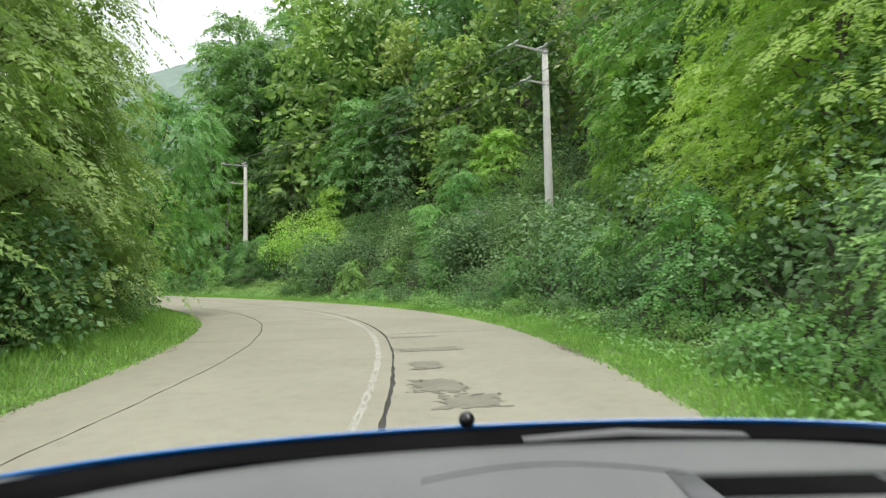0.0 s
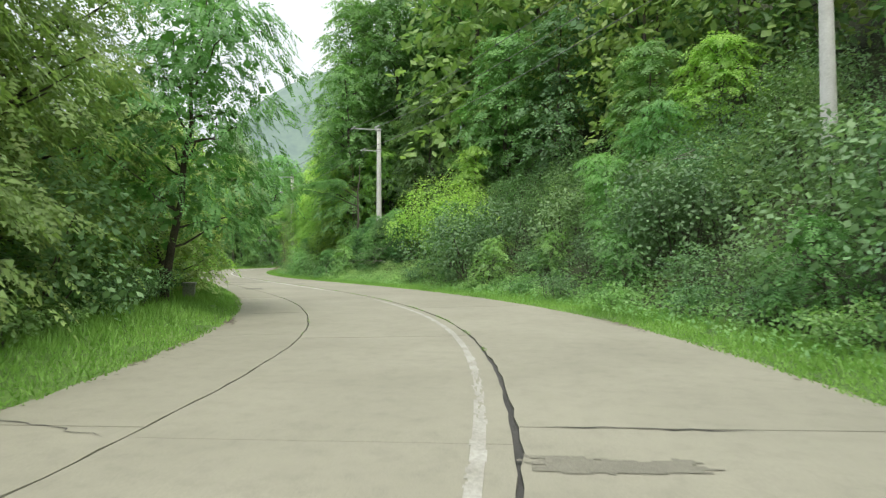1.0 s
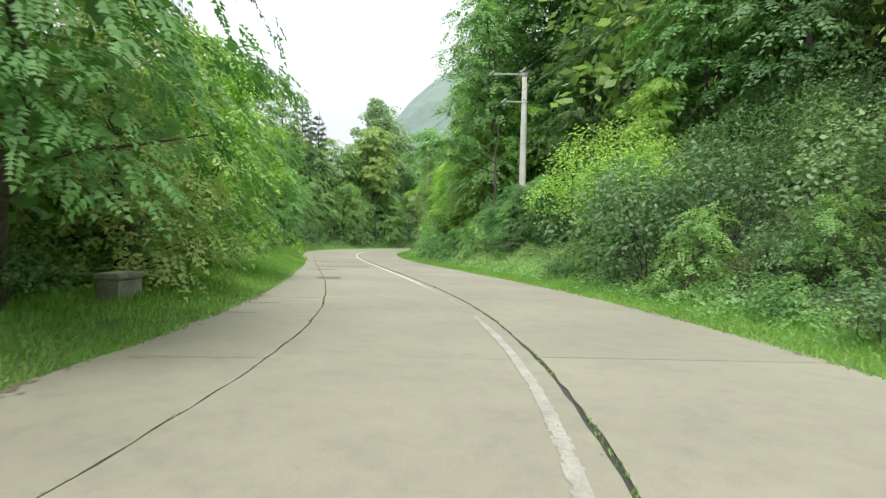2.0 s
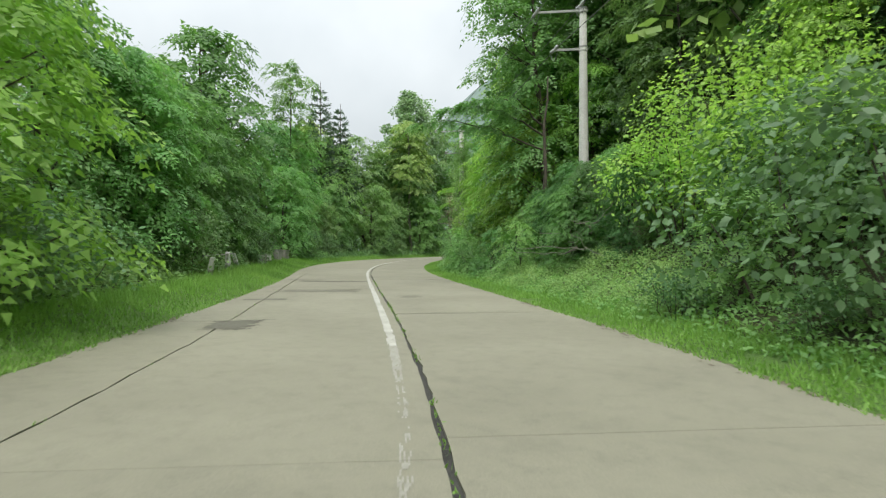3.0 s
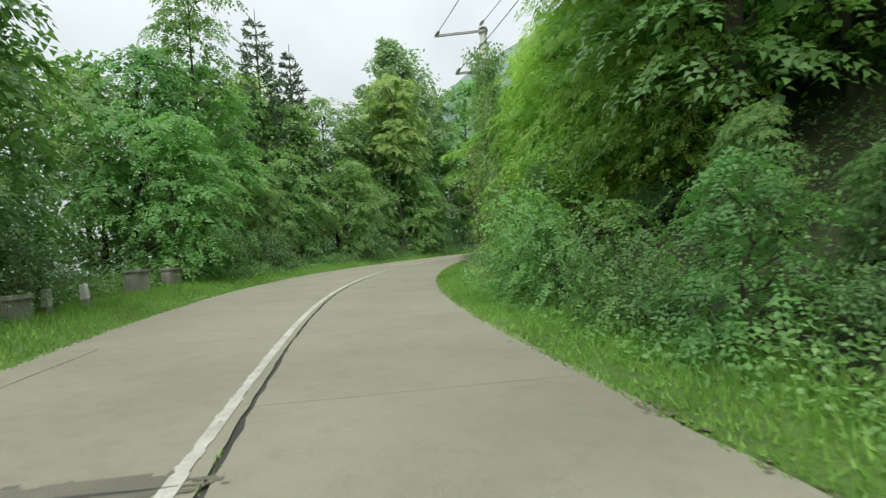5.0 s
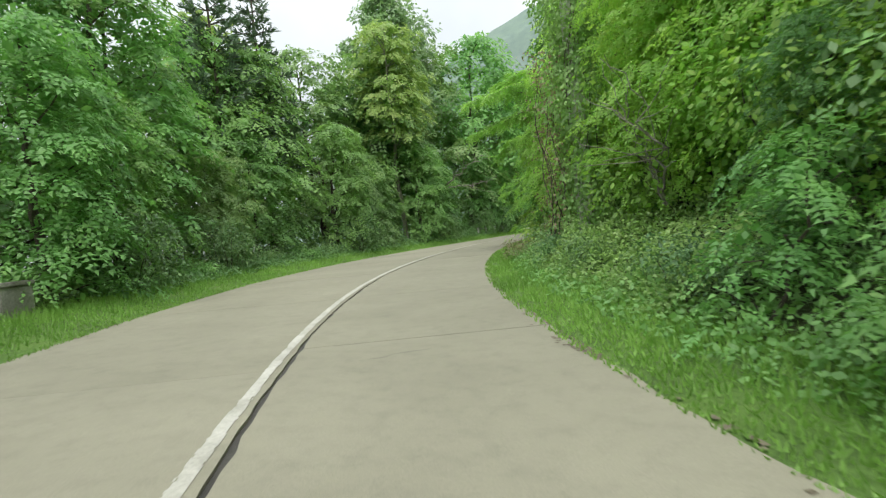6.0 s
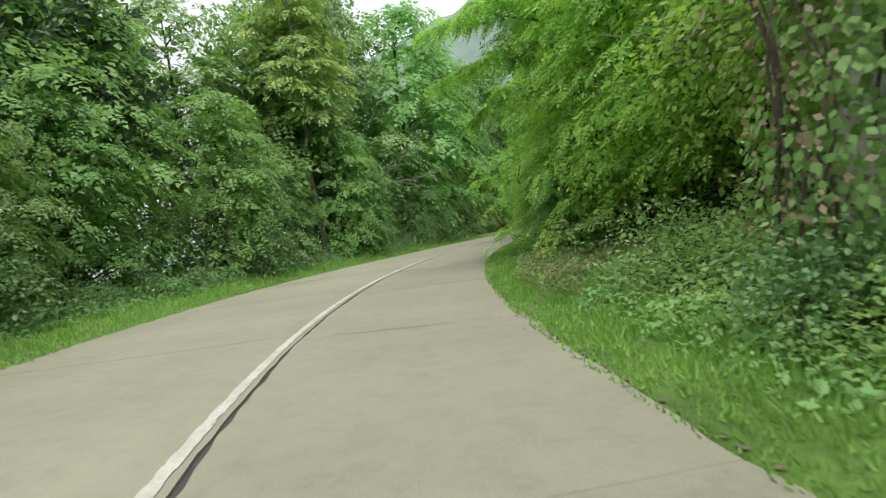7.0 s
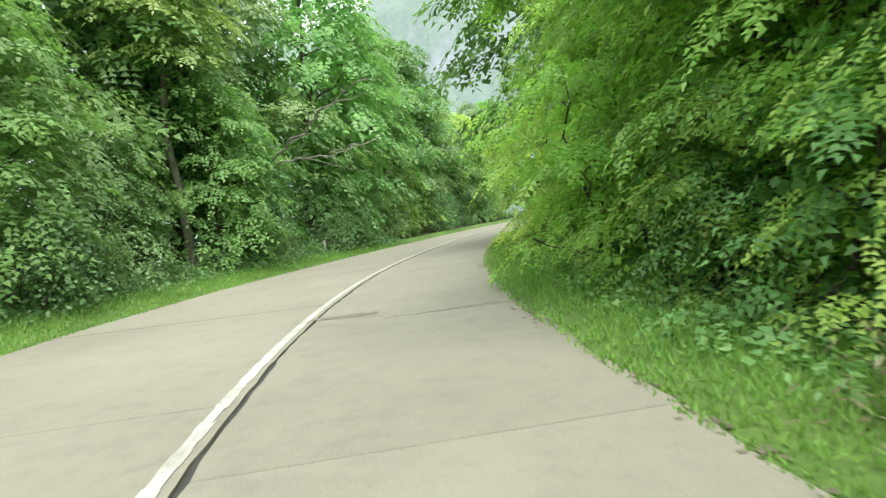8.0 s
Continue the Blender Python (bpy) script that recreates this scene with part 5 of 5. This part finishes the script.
def grass(side, d0, d1, density, seed, tall=0.16):
    rng = np.random.default_rng(seed)
    p, s, d = scatter(rng, side, -2, 108, d0, d1, density)
    keep = np.array([noise.noise(Vector((a * 0.8, b * 2.5, seed))) for a, b in zip(s, d)]) > -0.5
    p, d = p[keep], d[keep]
    n = len(p)
    ax = unit(rng.normal(0, 0.38, (n, 3)) + [0, 0, 1])
    sd = unit(np.cross(ax, rng.normal(0, 1, (n, 3))))
    L = tall * rng.uniform(0.4, 1.5, n) * np.clip(0.45 + d / 1.2, 0.45, 1.6)
    v = np.stack([p - sd * 0.012, p + sd * 0.012, p + ax * L[:, None]], 1).reshape(-1, 3)
    ob = mesh_object("grass", v, np.arange(len(v)).reshape(-1, 3), GRASS)
    return tagged(ob, "short bright green roadside grass", "grass", kind="stuff")


grass("right", -0.1, 1.7, 420, 71, 0.12)
grass("left", -0.1, 2.4, 300, 72, 0.13)


def undergrowth(side, s0, s1, d0, d1, density, seed, size, height, mat, label):
    rng = np.random.default_rng(seed)
    p, s, d = scatter(rng, side, s0, s1, d0, d1, density)
    lump = np.array([0.5 + 0.5 * noise.noise(Vector((a * 0.7, b * 0.9, seed))) for a, b in zip(s, d)])
    n = len(p)
    z = height * lump * rng.uniform(0.1, 1.0, n) ** 0.7 * np.clip((d - d0) / 0.8 + 0.15, 0.1, 1)
    p = p + np.stack([rng.normal(0, 0.05, n), rng.normal(0, 0.05, n), z], 1)
    nrm = unit(rng.normal(0, 0.55, (n, 3)) + [0, 0, 1])
    ax = unit(np.cross(nrm, rng.normal(0, 1, (n, 3))) - [0, 0, 0.25])
    sd = unit(np.cross(ax, nrm))
    L = size * rng.uniform(0.5, 1.4, n)
    v, f = leaf_quads(p, ax, sd, L, L * rng.uniform(0.4, 0.75, n))
    ob = mesh_object("undergrowth", v, f, mat)
    return tagged(ob, label, "undergrowth", kind="stuff")


undergrowth("right", 0, 110, 0.7, 3.2, 210, 81, 0.1, 0.7, LEAF_HERB, "light green nettles and herbs along the verge")
undergrowth("right", 38, 49, 0.9, 3.6, 1150, 86, 0.05, 1.25, LEAF_WEED, "bank of tall light green weeds beside the road")
undergrowth("right", 61, 72.5, 1.1, 4.2, 760, 87, 0.075, 1.7, LEAF_WEED, "bank of light green brambles and nettles")
undergrowth("right", 0, 110, 2.8, 8.0, 80, 82, 0.11, 1.1, LEAF_BROAD, "dark green undergrowth covering the slope")
undergrowth("left", 6, 112, 2.0, 4.0, 150, 83, 0.15, 1.2, LEAF_HERB, "green herbs under the roadside trees")
undergrowth("left", 68.5, 112, 1.15, 2.6, 230, 88, 0.13, 1.1, LEAF_BROAD, "dark green bushy growth crowding the verge")
undergrowth("left", 6, 145, 3.6, 8.0, 56, 84, 0.15, 2.3, LEAF_BROAD, "dark undergrowth beneath the trees")
undergrowth("left", 12, 125, 8.0, 14.0, 20, 85, 0.32, 4.4, LEAF_BROAD, "tall dark thicket behind the roadside trees")

# ---------------------------------------------------------------- climbers, dead wood, flowers


def climber(name, x, y, z0, z1, radius, leaves, size, mat, label, seed, category="climber"):
    """Climbing growth wrapped round an upright: stems that wind up it and leaves that hang from them."""
    rng = np.random.default_rng(seed)
    root = new(name)
    root.matrix_basis = pose(x, y, z0)
    h = z1 - z0
    for k in range(6):
        t = np.linspace(0, 1, 14)
        a = k * 1.05 + t * rng.uniform(2, 6)
        r = radius * (0.35 + 0.2 * np.sin(t * 9 + k))
        v, f = tube(np.stack([np.cos(a) * r, np.sin(a) * r, t * h * rng.uniform(0.7, 1.0)], 1), np.linspace(0.018, 0.006, 14), 4)
        mesh_object("stem", v, f, BARK, root)
    q = rng.random(leaves)
    a = rng.uniform(0, 2 * np.pi, leaves)
    r = radius * (0.3 + 0.7 * rng.random(leaves)) * (0.7 + 0.5 * np.sin(q * 11) ** 2)
    d = np.stack([np.cos(a), np.sin(a), np.zeros(leaves)], 1)
    p = d * r[:, None] + np.stack([0 * q, 0 * q, q * h], 1)
    ax = unit(rng.normal(0, 0.5, (leaves, 3)) + d * 0.3 - [0, 0, 0.8])
    sd = unit(np.cross(ax, d + rng.normal(0, 0.3, (leaves, 3))))
    L = size * rng.uniform(0.6, 1.3, leaves)
    v, f = leaf_quads(p, ax, sd, L, L * 0.7)
    mesh_object("foliage", v, f, mat, root)
    return tagged(root, label, category)


gz3 = float(ground_height([P3[0]], [P3[1]])[0])
climber("climber", P3[0], P3[1], gz3, gz3 + 8.8, 0.85, 11000, 0.115, LEAF_HERB, "green climber wrapped round the power pole", 91)
climber("dead_climber", P3[0] - 0.55, P3[1] - 0.5, gz3 + 0.6, gz3 + 5.0, 0.55, 1000, 0.075, LEAF_DEAD, "withered brown climber hanging in the trees", 92)
gz1 = float(ground_height([P1[0]], [P1[1]])[0])
climber("climber", P1[0], P1[1], gz1, gz1 + 1.8, 0.5, 500, 0.13, LEAF_BROAD, "green climber at the foot of the power pole", 94)


def dead_branch(base, tip, seed, radius=0.06):
    rng = np.random.default_rng(seed)
    a, b = np.array(base, float), np.array(tip, float)
    line = wander(rng, a, b, 12, 0.16)
    v, f = tube(line, np.linspace(radius, 0.012, 12), 6)
    ob = mesh_object("dead_branch", v, f, BARK_PALE, smooth=True)
    side = unit(np.cross(b - a, [0, 0, 1.0]))
    for k in range(9):
        p = line[3 + k % 9]
        e = p + (b - a) * 0.16 + side * rng.normal(0, 0.8) + [0, 0, rng.normal(0.15, 0.4)]
        v, f = tube(wander(rng, p, e, 5, 0.06), np.linspace(radius * 0.35, 0.006, 5), 4)
        mesh_object("twig", v, f, BARK_PALE, ob)
    return tagged(ob, "bare pale dead branch reaching out of the trees", "branch", "dead branches")


dead_branch((-50.6, 84.5, 5.4), (-44.6, 79.4, 6.3), 95, 0.06)
dead_branch((-49.5, 83.0, 5.0), (-44.9, 80.6, 4.8), 96, 0.04)
for k, (s, d, z, ds, du, dz) in enumerate(((45.5, 3.4, 1.7, -2.4, 0.6, 0.5), (46.0, 3.2, 1.2, -3.0, 0.9, 0.2), (47.2, 3.6, 2.2, -2.6, -0.4, 0.9), (73.8, 3.4, 3.4, -2.2, 0.8, 0.1), (74.5, 3.6, 2.6, -1.6, 0.4, 1.0), (27.5, 5.5, 4.4, -2.8, 0.5, 0.4), (64.6, 2.9, 1.4, -0.6, 0.5, 1.8), (65.0, 3.0, 1.4, 0.4, 0.4, 2.0), (64.8, 3.0, 1.5, -0.2, 0.7, 1.6))):
    a = on_road(s, -(float(edge_right(s)) + d)) + [0, 0, z]
    b = on_road(s + ds, -(float(edge_right(s + ds)) + d) + du) + [0, 0, z + dz]
    dead_branch(a, b, 110 + k, 0.03)


def umbels(seed, s0, s1, d0, d1, count):
    """White flower heads on thin stalks, as one loose stand."""
    rng = np.random.default_rng(seed)
    p, s, d = scatter(rng, "right", s0, s1, d0, d1, count / ((s1 - s0) * (d1 - d0)))
    vs = []
    for q in p:
        top = q + [rng.normal(0, 0.05), rng.normal(0, 0.05), rng.uniform(0.6, 1.15)]
        n = 14
        a, r = rng.uniform(0, 2 * np.pi, n), 0.075 * np.sqrt(rng.random(n))
        c = top + np.stack([np.cos(a) * r, np.sin(a) * r, rng.normal(0, 0.012, n)], 1)
        ax = unit(rng.normal(0, 0.3, (n, 3)) * [1, 1, 0.3] + np.stack([np.cos(a), np.sin(a), 0.2 + 0 * a], 1))
        v, _ = leaf_quads(c, ax, unit(np.cross(ax, [0, 0, 1.0])), np.full(n, 0.035), np.full(n, 0.03))
        vs.append(v)
    v = np.vstack(vs)
    ob = mesh_object("wildflowers", v, np.arange(len(v)).reshape(-1, 4), PETAL)
    return tagged(ob, "loose stand of small white flower heads among the herbs", "flowers", kind="stuff")


umbels(97, 73.0, 77.0, 1.2, 3.0, 70)
umbels(98, 23.0, 34.0, 1.6, 3.2, 22)


def litter(s0, s1, d0, d1, density, seed):
    rng = np.random.default_rng(seed)
    p, s, d = scatter(rng, "right", s0, s1, d0, d1, density)
    n = len(p)
    p = p + np.stack([rng.normal(0, 0.1, n), rng.normal(0, 0.1, n), 0.5 * rng.random(n) ** 1.5], 1)
    ax = unit(rng.normal(0, 1, (n, 3)) * [1, 1, 0.4])
    v, f = leaf_quads(p, ax, unit(np.cross(ax, rng.normal(0, 0.4, (n, 3)) + [0, 0, 1])), rng.uniform(0.06, 0.2, n), rng.uniform(0.008, 0.03, n))
    ob = mesh_object("dry_brush", v, f, LEAF_DEAD)
    return tagged(ob, "heap of dry brown cuttings on the verge", "brush", kind="stuff")


litter(72.5, 77.0, 0.5, 2.4, 420, 99)

# ---------------------------------------------------------------- the car, where the drive begins
DASH = two_scale("grained_grey_plastic", [(0.3, (0.115, 0.119, 0.121)), (0.7, (0.15, 0.154, 0.156))], 3.0, 320.0, 0.55, 0.25, 0.2, 0.001)
DASH_DARK = two_scale("black_soft_plastic", [(0.3, (0.005, 0.005, 0.0055)), (0.7, (0.01, 0.01, 0.0105))], 3.0, 260.0, 0.85, 0.25, 0.2, 0.001)
DASH_DARK.node_tree.nodes["Principled BSDF"].inputs["Specular IOR Level"].default_value = 0.02
TRIM_PALE = two_scale("pale_pillar_cloth", [(0.3, (0.3, 0.295, 0.28)), (0.7, (0.38, 0.37, 0.35))], 4.0, 200.0, 0.9, 0.3, 0.2, 0.001)
RUBBER = two_scale("tyre_rubber", [(0.3, (0.015, 0.015, 0.015)), (0.7, (0.03, 0.03, 0.03))], 4.0, 90.0, 0.8, 0.3)
BLUE_PAINT, _n, _l, _b = material("blue_car_paint", 0.25)
_b.inputs["Base Color"].default_value = (0.006, 0.16, 0.5, 1)
_b.inputs["Coat Weight"].default_value = 0.8
BLUE_TRIM, _n, _l, _b = material("blue_trim", 0.35)
_b.inputs["Base Color"].default_value = (0.03, 0.12, 0.6, 1)
GLOSS, _n, _l, _b = material("gloss_black", 0.06)
_b.inputs["Base Color"].default_value = (0.008, 0.008, 0.009, 1)
CHROME, _n, _l, _b = material("satin_metal", 0.25, 1.0)
_b.inputs["Base Color"].default_value = (0.6, 0.6, 0.6, 1)

car = new("car")
car.matrix_basis = pose(0.13, 0.0, 0.0)
tagged(car, "small blue car with a grey dashboard, standing on the road", "car")


def sheet(name, fn, nu, nv, mat, label="", thick=0.012):
    """A curved panel with thickness from a function of two parameters."""
    u, v = np.meshgrid(np.linspace(0, 1, nu), np.linspace(0, 1, nv), indexing="ij")
    top = np.stack(fn(u, v), -1).reshape(-1, 3)
    i, j = np.meshgrid(np.arange(nu - 1), np.arange(nv - 1), indexing="ij")
    f = np.stack([i * nv + j, (i + 1) * nv + j, (i + 1) * nv + j + 1, i * nv + j + 1], -1).reshape(-1, 4)
    n = len(top)
    rim = [k * nv for k in range(nu)] + [(nu - 1) * nv + k for k in range(1, nv)] + [k * nv + nv - 1 for k in range(nu - 2, -1, -1)] + [k for k in range(nv - 2, 0, -1)]
    r = len(rim)
    walls = np.array([[rim[(k + 1) % r], rim[k], rim[k] + n, rim[(k + 1) % r] + n] for k in range(r)])
    return mesh_object(name, np.vstack([top, top - [0, 0, thick]]), np.vstack([f, f[:, ::-1] + n, walls]), mat, car, label, smooth=True)


def box(name, size, at, mat, parent, label="", bevel=0.01, turn=(0, 0, 0)):
    bm = bmesh.new()
    bmesh.ops.create_cube(bm, size=1)
    bmesh.ops.transform(bm, matrix=Matrix.Diagonal((*size, 1)), verts=bm.verts)
    bmesh.ops.bevel(bm, geom=bm.edges[:], offset=bevel, segments=3, affect="EDGES")
    bmesh.ops.transform(bm, matrix=pose(*at, *turn), verts=bm.verts)
    return part(name, bm, mat, parent, label, True)


def brow(x):
    """How far ahead the rear edge of the bonnet lies, at x across the car."""
    return 1.21 - 0.165 * (x - 0.275) ** 2


W = 1.86
# bonnet, cowl, wiper and washer jet
sheet("bonnet", lambda u, v: ((u - 0.5) * W, brow((u - 0.5) * W) + v * 0.85, 1.1 - 0.02 * ((u - 0.5) * 2) ** 4 - 0.34 * v - 0.05 * v * v), 25, 8, BLUE_PAINT, "glossy blue bonnet", 0.006)
sheet("cowl", lambda u, v: ((u - 0.5) * (W - 0.04), brow((u - 0.5) * W) - 0.006 - v * 0.16, 1.09 - 0.06 * np.clip(v * 6, 0, 1) + 0.02 * v - 0.02 * ((u - 0.5) * 2) ** 4), 25, 13, DASH_DARK, "black plastic cowl under the windscreen")
xs = np.linspace(-0.6, 0.7, 16)
v, f = tube(np.stack([xs, brow(xs) - 0.05, 1.07 + 0 * xs], 1), np.full(16, 0.008), 6)
wiper = mesh_object("wiper", v, f, DASH_DARK, car, "black wiper lying along the windscreen foot", smooth=True)
v, f = tube([(0.02, 1.145, 1.078), (0.22, 1.155, 1.085), (0.46, 1.15, 1.078)], (0.007, 0.01, 0.007), 8)
mesh_object("wiper_arm", v, f, DASH, wiper)
bm = bmesh.new()
bmesh.ops.create_uvsphere(bm, u_segments=12, v_segments=8, radius=0.017, matrix=pose(-0.087, 1.195, 1.108))
part("washer_jet", bm, GLOSS, car, "small round black washer jet", True)


def dash_z(x, y):
    roll_off = np.clip((0.55 - y) / 0.2, 0, 1)
    return 1.062 + 0.035 * np.clip((y - 0.5) / 0.5, 0, 1) - 0.22 * roll_off**2 - 0.03 * (np.abs(x) / 0.85) ** 4


def dash_fn(u, v):
    x = (u - 0.5) * (W - 0.06)
    y = 0.36 + v * (brow(x) - 0.15 - 0.36)
    return x, y, dash_z(x, y)


sheet("dashboard", dash_fn, 33, 19, DASH, "grey grained plastic dashboard top", 0.02)
for x0, x1, y in ((-0.17, 0.26, 0.9),):
    xs = np.linspace(x0, x1, 24)
    ys = y + 0.05 * np.sin(np.linspace(0, np.pi, 24)) - 0.25 * np.clip(-xs, 0, 1) ** 2
    v, f = tube(np.stack([xs, ys, dash_z(xs, ys) + 0.001], 1), np.full(24, 0.0013), 5)
    mesh_object("seam", v, f, DASH_DARK, car, "thin moulded groove")
# hood over the instruments
ang = np.linspace(0.06, np.pi - 0.06, 25)
for name, rx, rz, y0, y1, mat, label in (("instrument_hood", 0.27, 0.15, 0.42, 0.72, DASH, "arched grey hood over the instruments"), ("instrument_cavity", 0.245, 0.125, 0.415, 0.6, DASH_DARK, "dark cavity of the instruments")):
    rows = []
    for y in np.linspace(y0, y1, 6):
        q = (y - y0) / (y1 - y0)
        rows.append(np.stack([-0.36 + np.cos(ang) * rx * (1 - 0.1 * q), np.full(25, y), 1.0 + np.sin(ang) * rz * (1 - 0.45 * q)], 1))
    v = np.stack(rows, 0)
    i, j = np.meshgrid(np.arange(5), np.arange(24), indexing="ij")
    f = np.stack([i * 25 + j, (i + 1) * 25 + j, (i + 1) * 25 + j + 1, i * 25 + j + 1], -1).reshape(-1, 4)
    mesh_object(name, v, f, mat, car, label, smooth=True)
# raised slab coloured black for a dark recess, with a perforated loudspeaker grille
surround = box("recess_surround", (0.66, 0.15, 0.024), (0.53, 0.838, 1.081), DASH, car, "grey rounded surround of the recess", 0.011)
recess = box("recess", (0.6, 0.11, 0.03), (0.535, 0.834, 1.082), DASH_DARK, car, "raised black oblong in place of a recess in the dashboard", 0.014)
bm = bmesh.new()
for a in range(16):
    for b in range(4):
        bmesh.ops.create_cone(bm, segments=6, radius1=0.007, radius2=0.005, depth=0.006, cap_ends=True, matrix=pose(0.5 + a * 0.016 + (b % 2) * 0.008, 0.81 + b * 0.013, 1.098))
part("grille", bm, DASH, recess, "perforated grey loudspeaker grille")
# rounded display with a blue rim
screen = box("display", (0.42, 0.05, 0.2), (0.36, 0.5, 0.98), GLOSS, car, "glossy black rounded display", 0.024, (-12, 0, 0))
rim = [(0.36 + 0.2 * math.copysign(abs(math.cos(a)) ** 0.4, math.cos(a)), 0.472, 0.98 + 0.09 * math.copysign(abs(math.sin(a)) ** 0.4, math.sin(a))) for a in np.linspace(0, 2 * math.pi, 41)]
v, f = tube(rim, np.full(41, 0.006), 6)
mesh_object("rim", v, f, BLUE_TRIM, screen, "bright blue rim line")
bm = bmesh.new()
bmesh.ops.create_cone(bm, segments=24, radius1=0.04, radius2=0.035, depth=0.03, cap_ends=True, matrix=pose(0.42, 0.46, 0.92, 90))
part("knob", bm, CHROME, screen, "round metal knob")
# windscreen pillars, roof, sides, wheels
for sx in (-1, 1):
    v, f = tube([(sx * 0.97, 0.86, 1.06), (sx * 0.9, 0.5, 1.28), (sx * 0.78, 0.05, 1.6)], (0.05, 0.045, 0.045), 10)
    mesh_object("pillar", v, f, TRIM_PALE, car, "pale lined windscreen pillar", smooth=True)
    v, f = tube([(sx * 0.84, -1.3, 0.95), (sx * 0.8, -1.1, 1.3), (sx * 0.74, -0.8, 1.6)], (0.06, 0.05, 0.05), 8)
    mesh_object("pillar", v, f, BLUE_PAINT, car, smooth=True)
    box("side_panel", (0.06, 2.3, 0.7), (sx * 0.97, -0.25, 0.6), BLUE_PAINT, car, bevel=0.025)
    box("wing", (0.06, 1.05, 0.32), (sx * 0.97, 1.43, 0.4), BLUE_PAINT, car, bevel=0.025)
    for y in (1.35, -1.05):
        bm = bmesh.new()
        bmesh.ops.create_cone(bm, segments=28, radius1=0.31, radius2=0.31, depth=0.19, cap_ends=True, matrix=pose(sx * 0.92, y, 0.3, 0, 90, 0))
        wheel = part("wheel", bm, RUBBER, car, "black tyre on a metal rim", True)
        bm = bmesh.new()
        bmesh.ops.create_cone(bm, segments=20, radius1=0.2, radius2=0.19, depth=0.02, cap_ends=True, matrix=pose(sx * 1.02, y, 0.3, 0, 90, 0))
        part("hubcap", bm, CHROME, wheel, "silver wheel cover")
sheet("roof", lambda u, v: ((u - 0.5) * 1.62, 0.1 - v * 1.0, 1.63 - 0.03 * ((u - 0.5) * 2) ** 2 - 0.03 * (v - 0.4) ** 2), 11, 9, BLUE_PAINT, "blue roof panel", 0.03)
box("floor_pan", (1.78, 3.2, 0.06), (0, 0.2, 0.28), DASH_DARK, car)
box("tailgate", (1.8, 0.06, 0.75), (0, -1.4, 0.62), BLUE_PAINT, car)
box("bumper", (1.8, 0.16, 0.36), (0, 2.0, 0.45), BLUE_PAINT, car, bevel=0.06)


def seam_weeds(seed):
    """Tufts of weed that have grown in the open joints."""
    rng = np.random.default_rng(seed)
    s = np.concatenate([rng.uniform(18, 50, 800), rng.uniform(20, 48, 120)])
    u = np.concatenate([rng.normal(-0.01, 0.02, 800), rng.normal(JOINT, 0.015, 120)])
    keep = np.array([noise.noise(Vector((a * 0.6, 5.0, 1.0))) for a in s]) > -0.05
    p = on_road(s, u)[keep]
    n = len(p)
    ax = unit(rng.normal(0, 0.6, (n, 3)) + [0, 0, 1])
    sd = unit(np.cross(ax, rng.normal(0, 1, (n, 3))))
    L = rng.uniform(0.015, 0.05, (n, 1))
    v = np.stack([p - sd * 0.01, p + sd * 0.01, p + ax * L], 1).reshape(-1, 3)
    ob = mesh_object("weeds", v, np.arange(len(v)).reshape(-1, 3), GRASS)
    return tagged(ob, "small green weeds growing in the road joints", "weeds", kind="stuff")


seam_weeds(131)
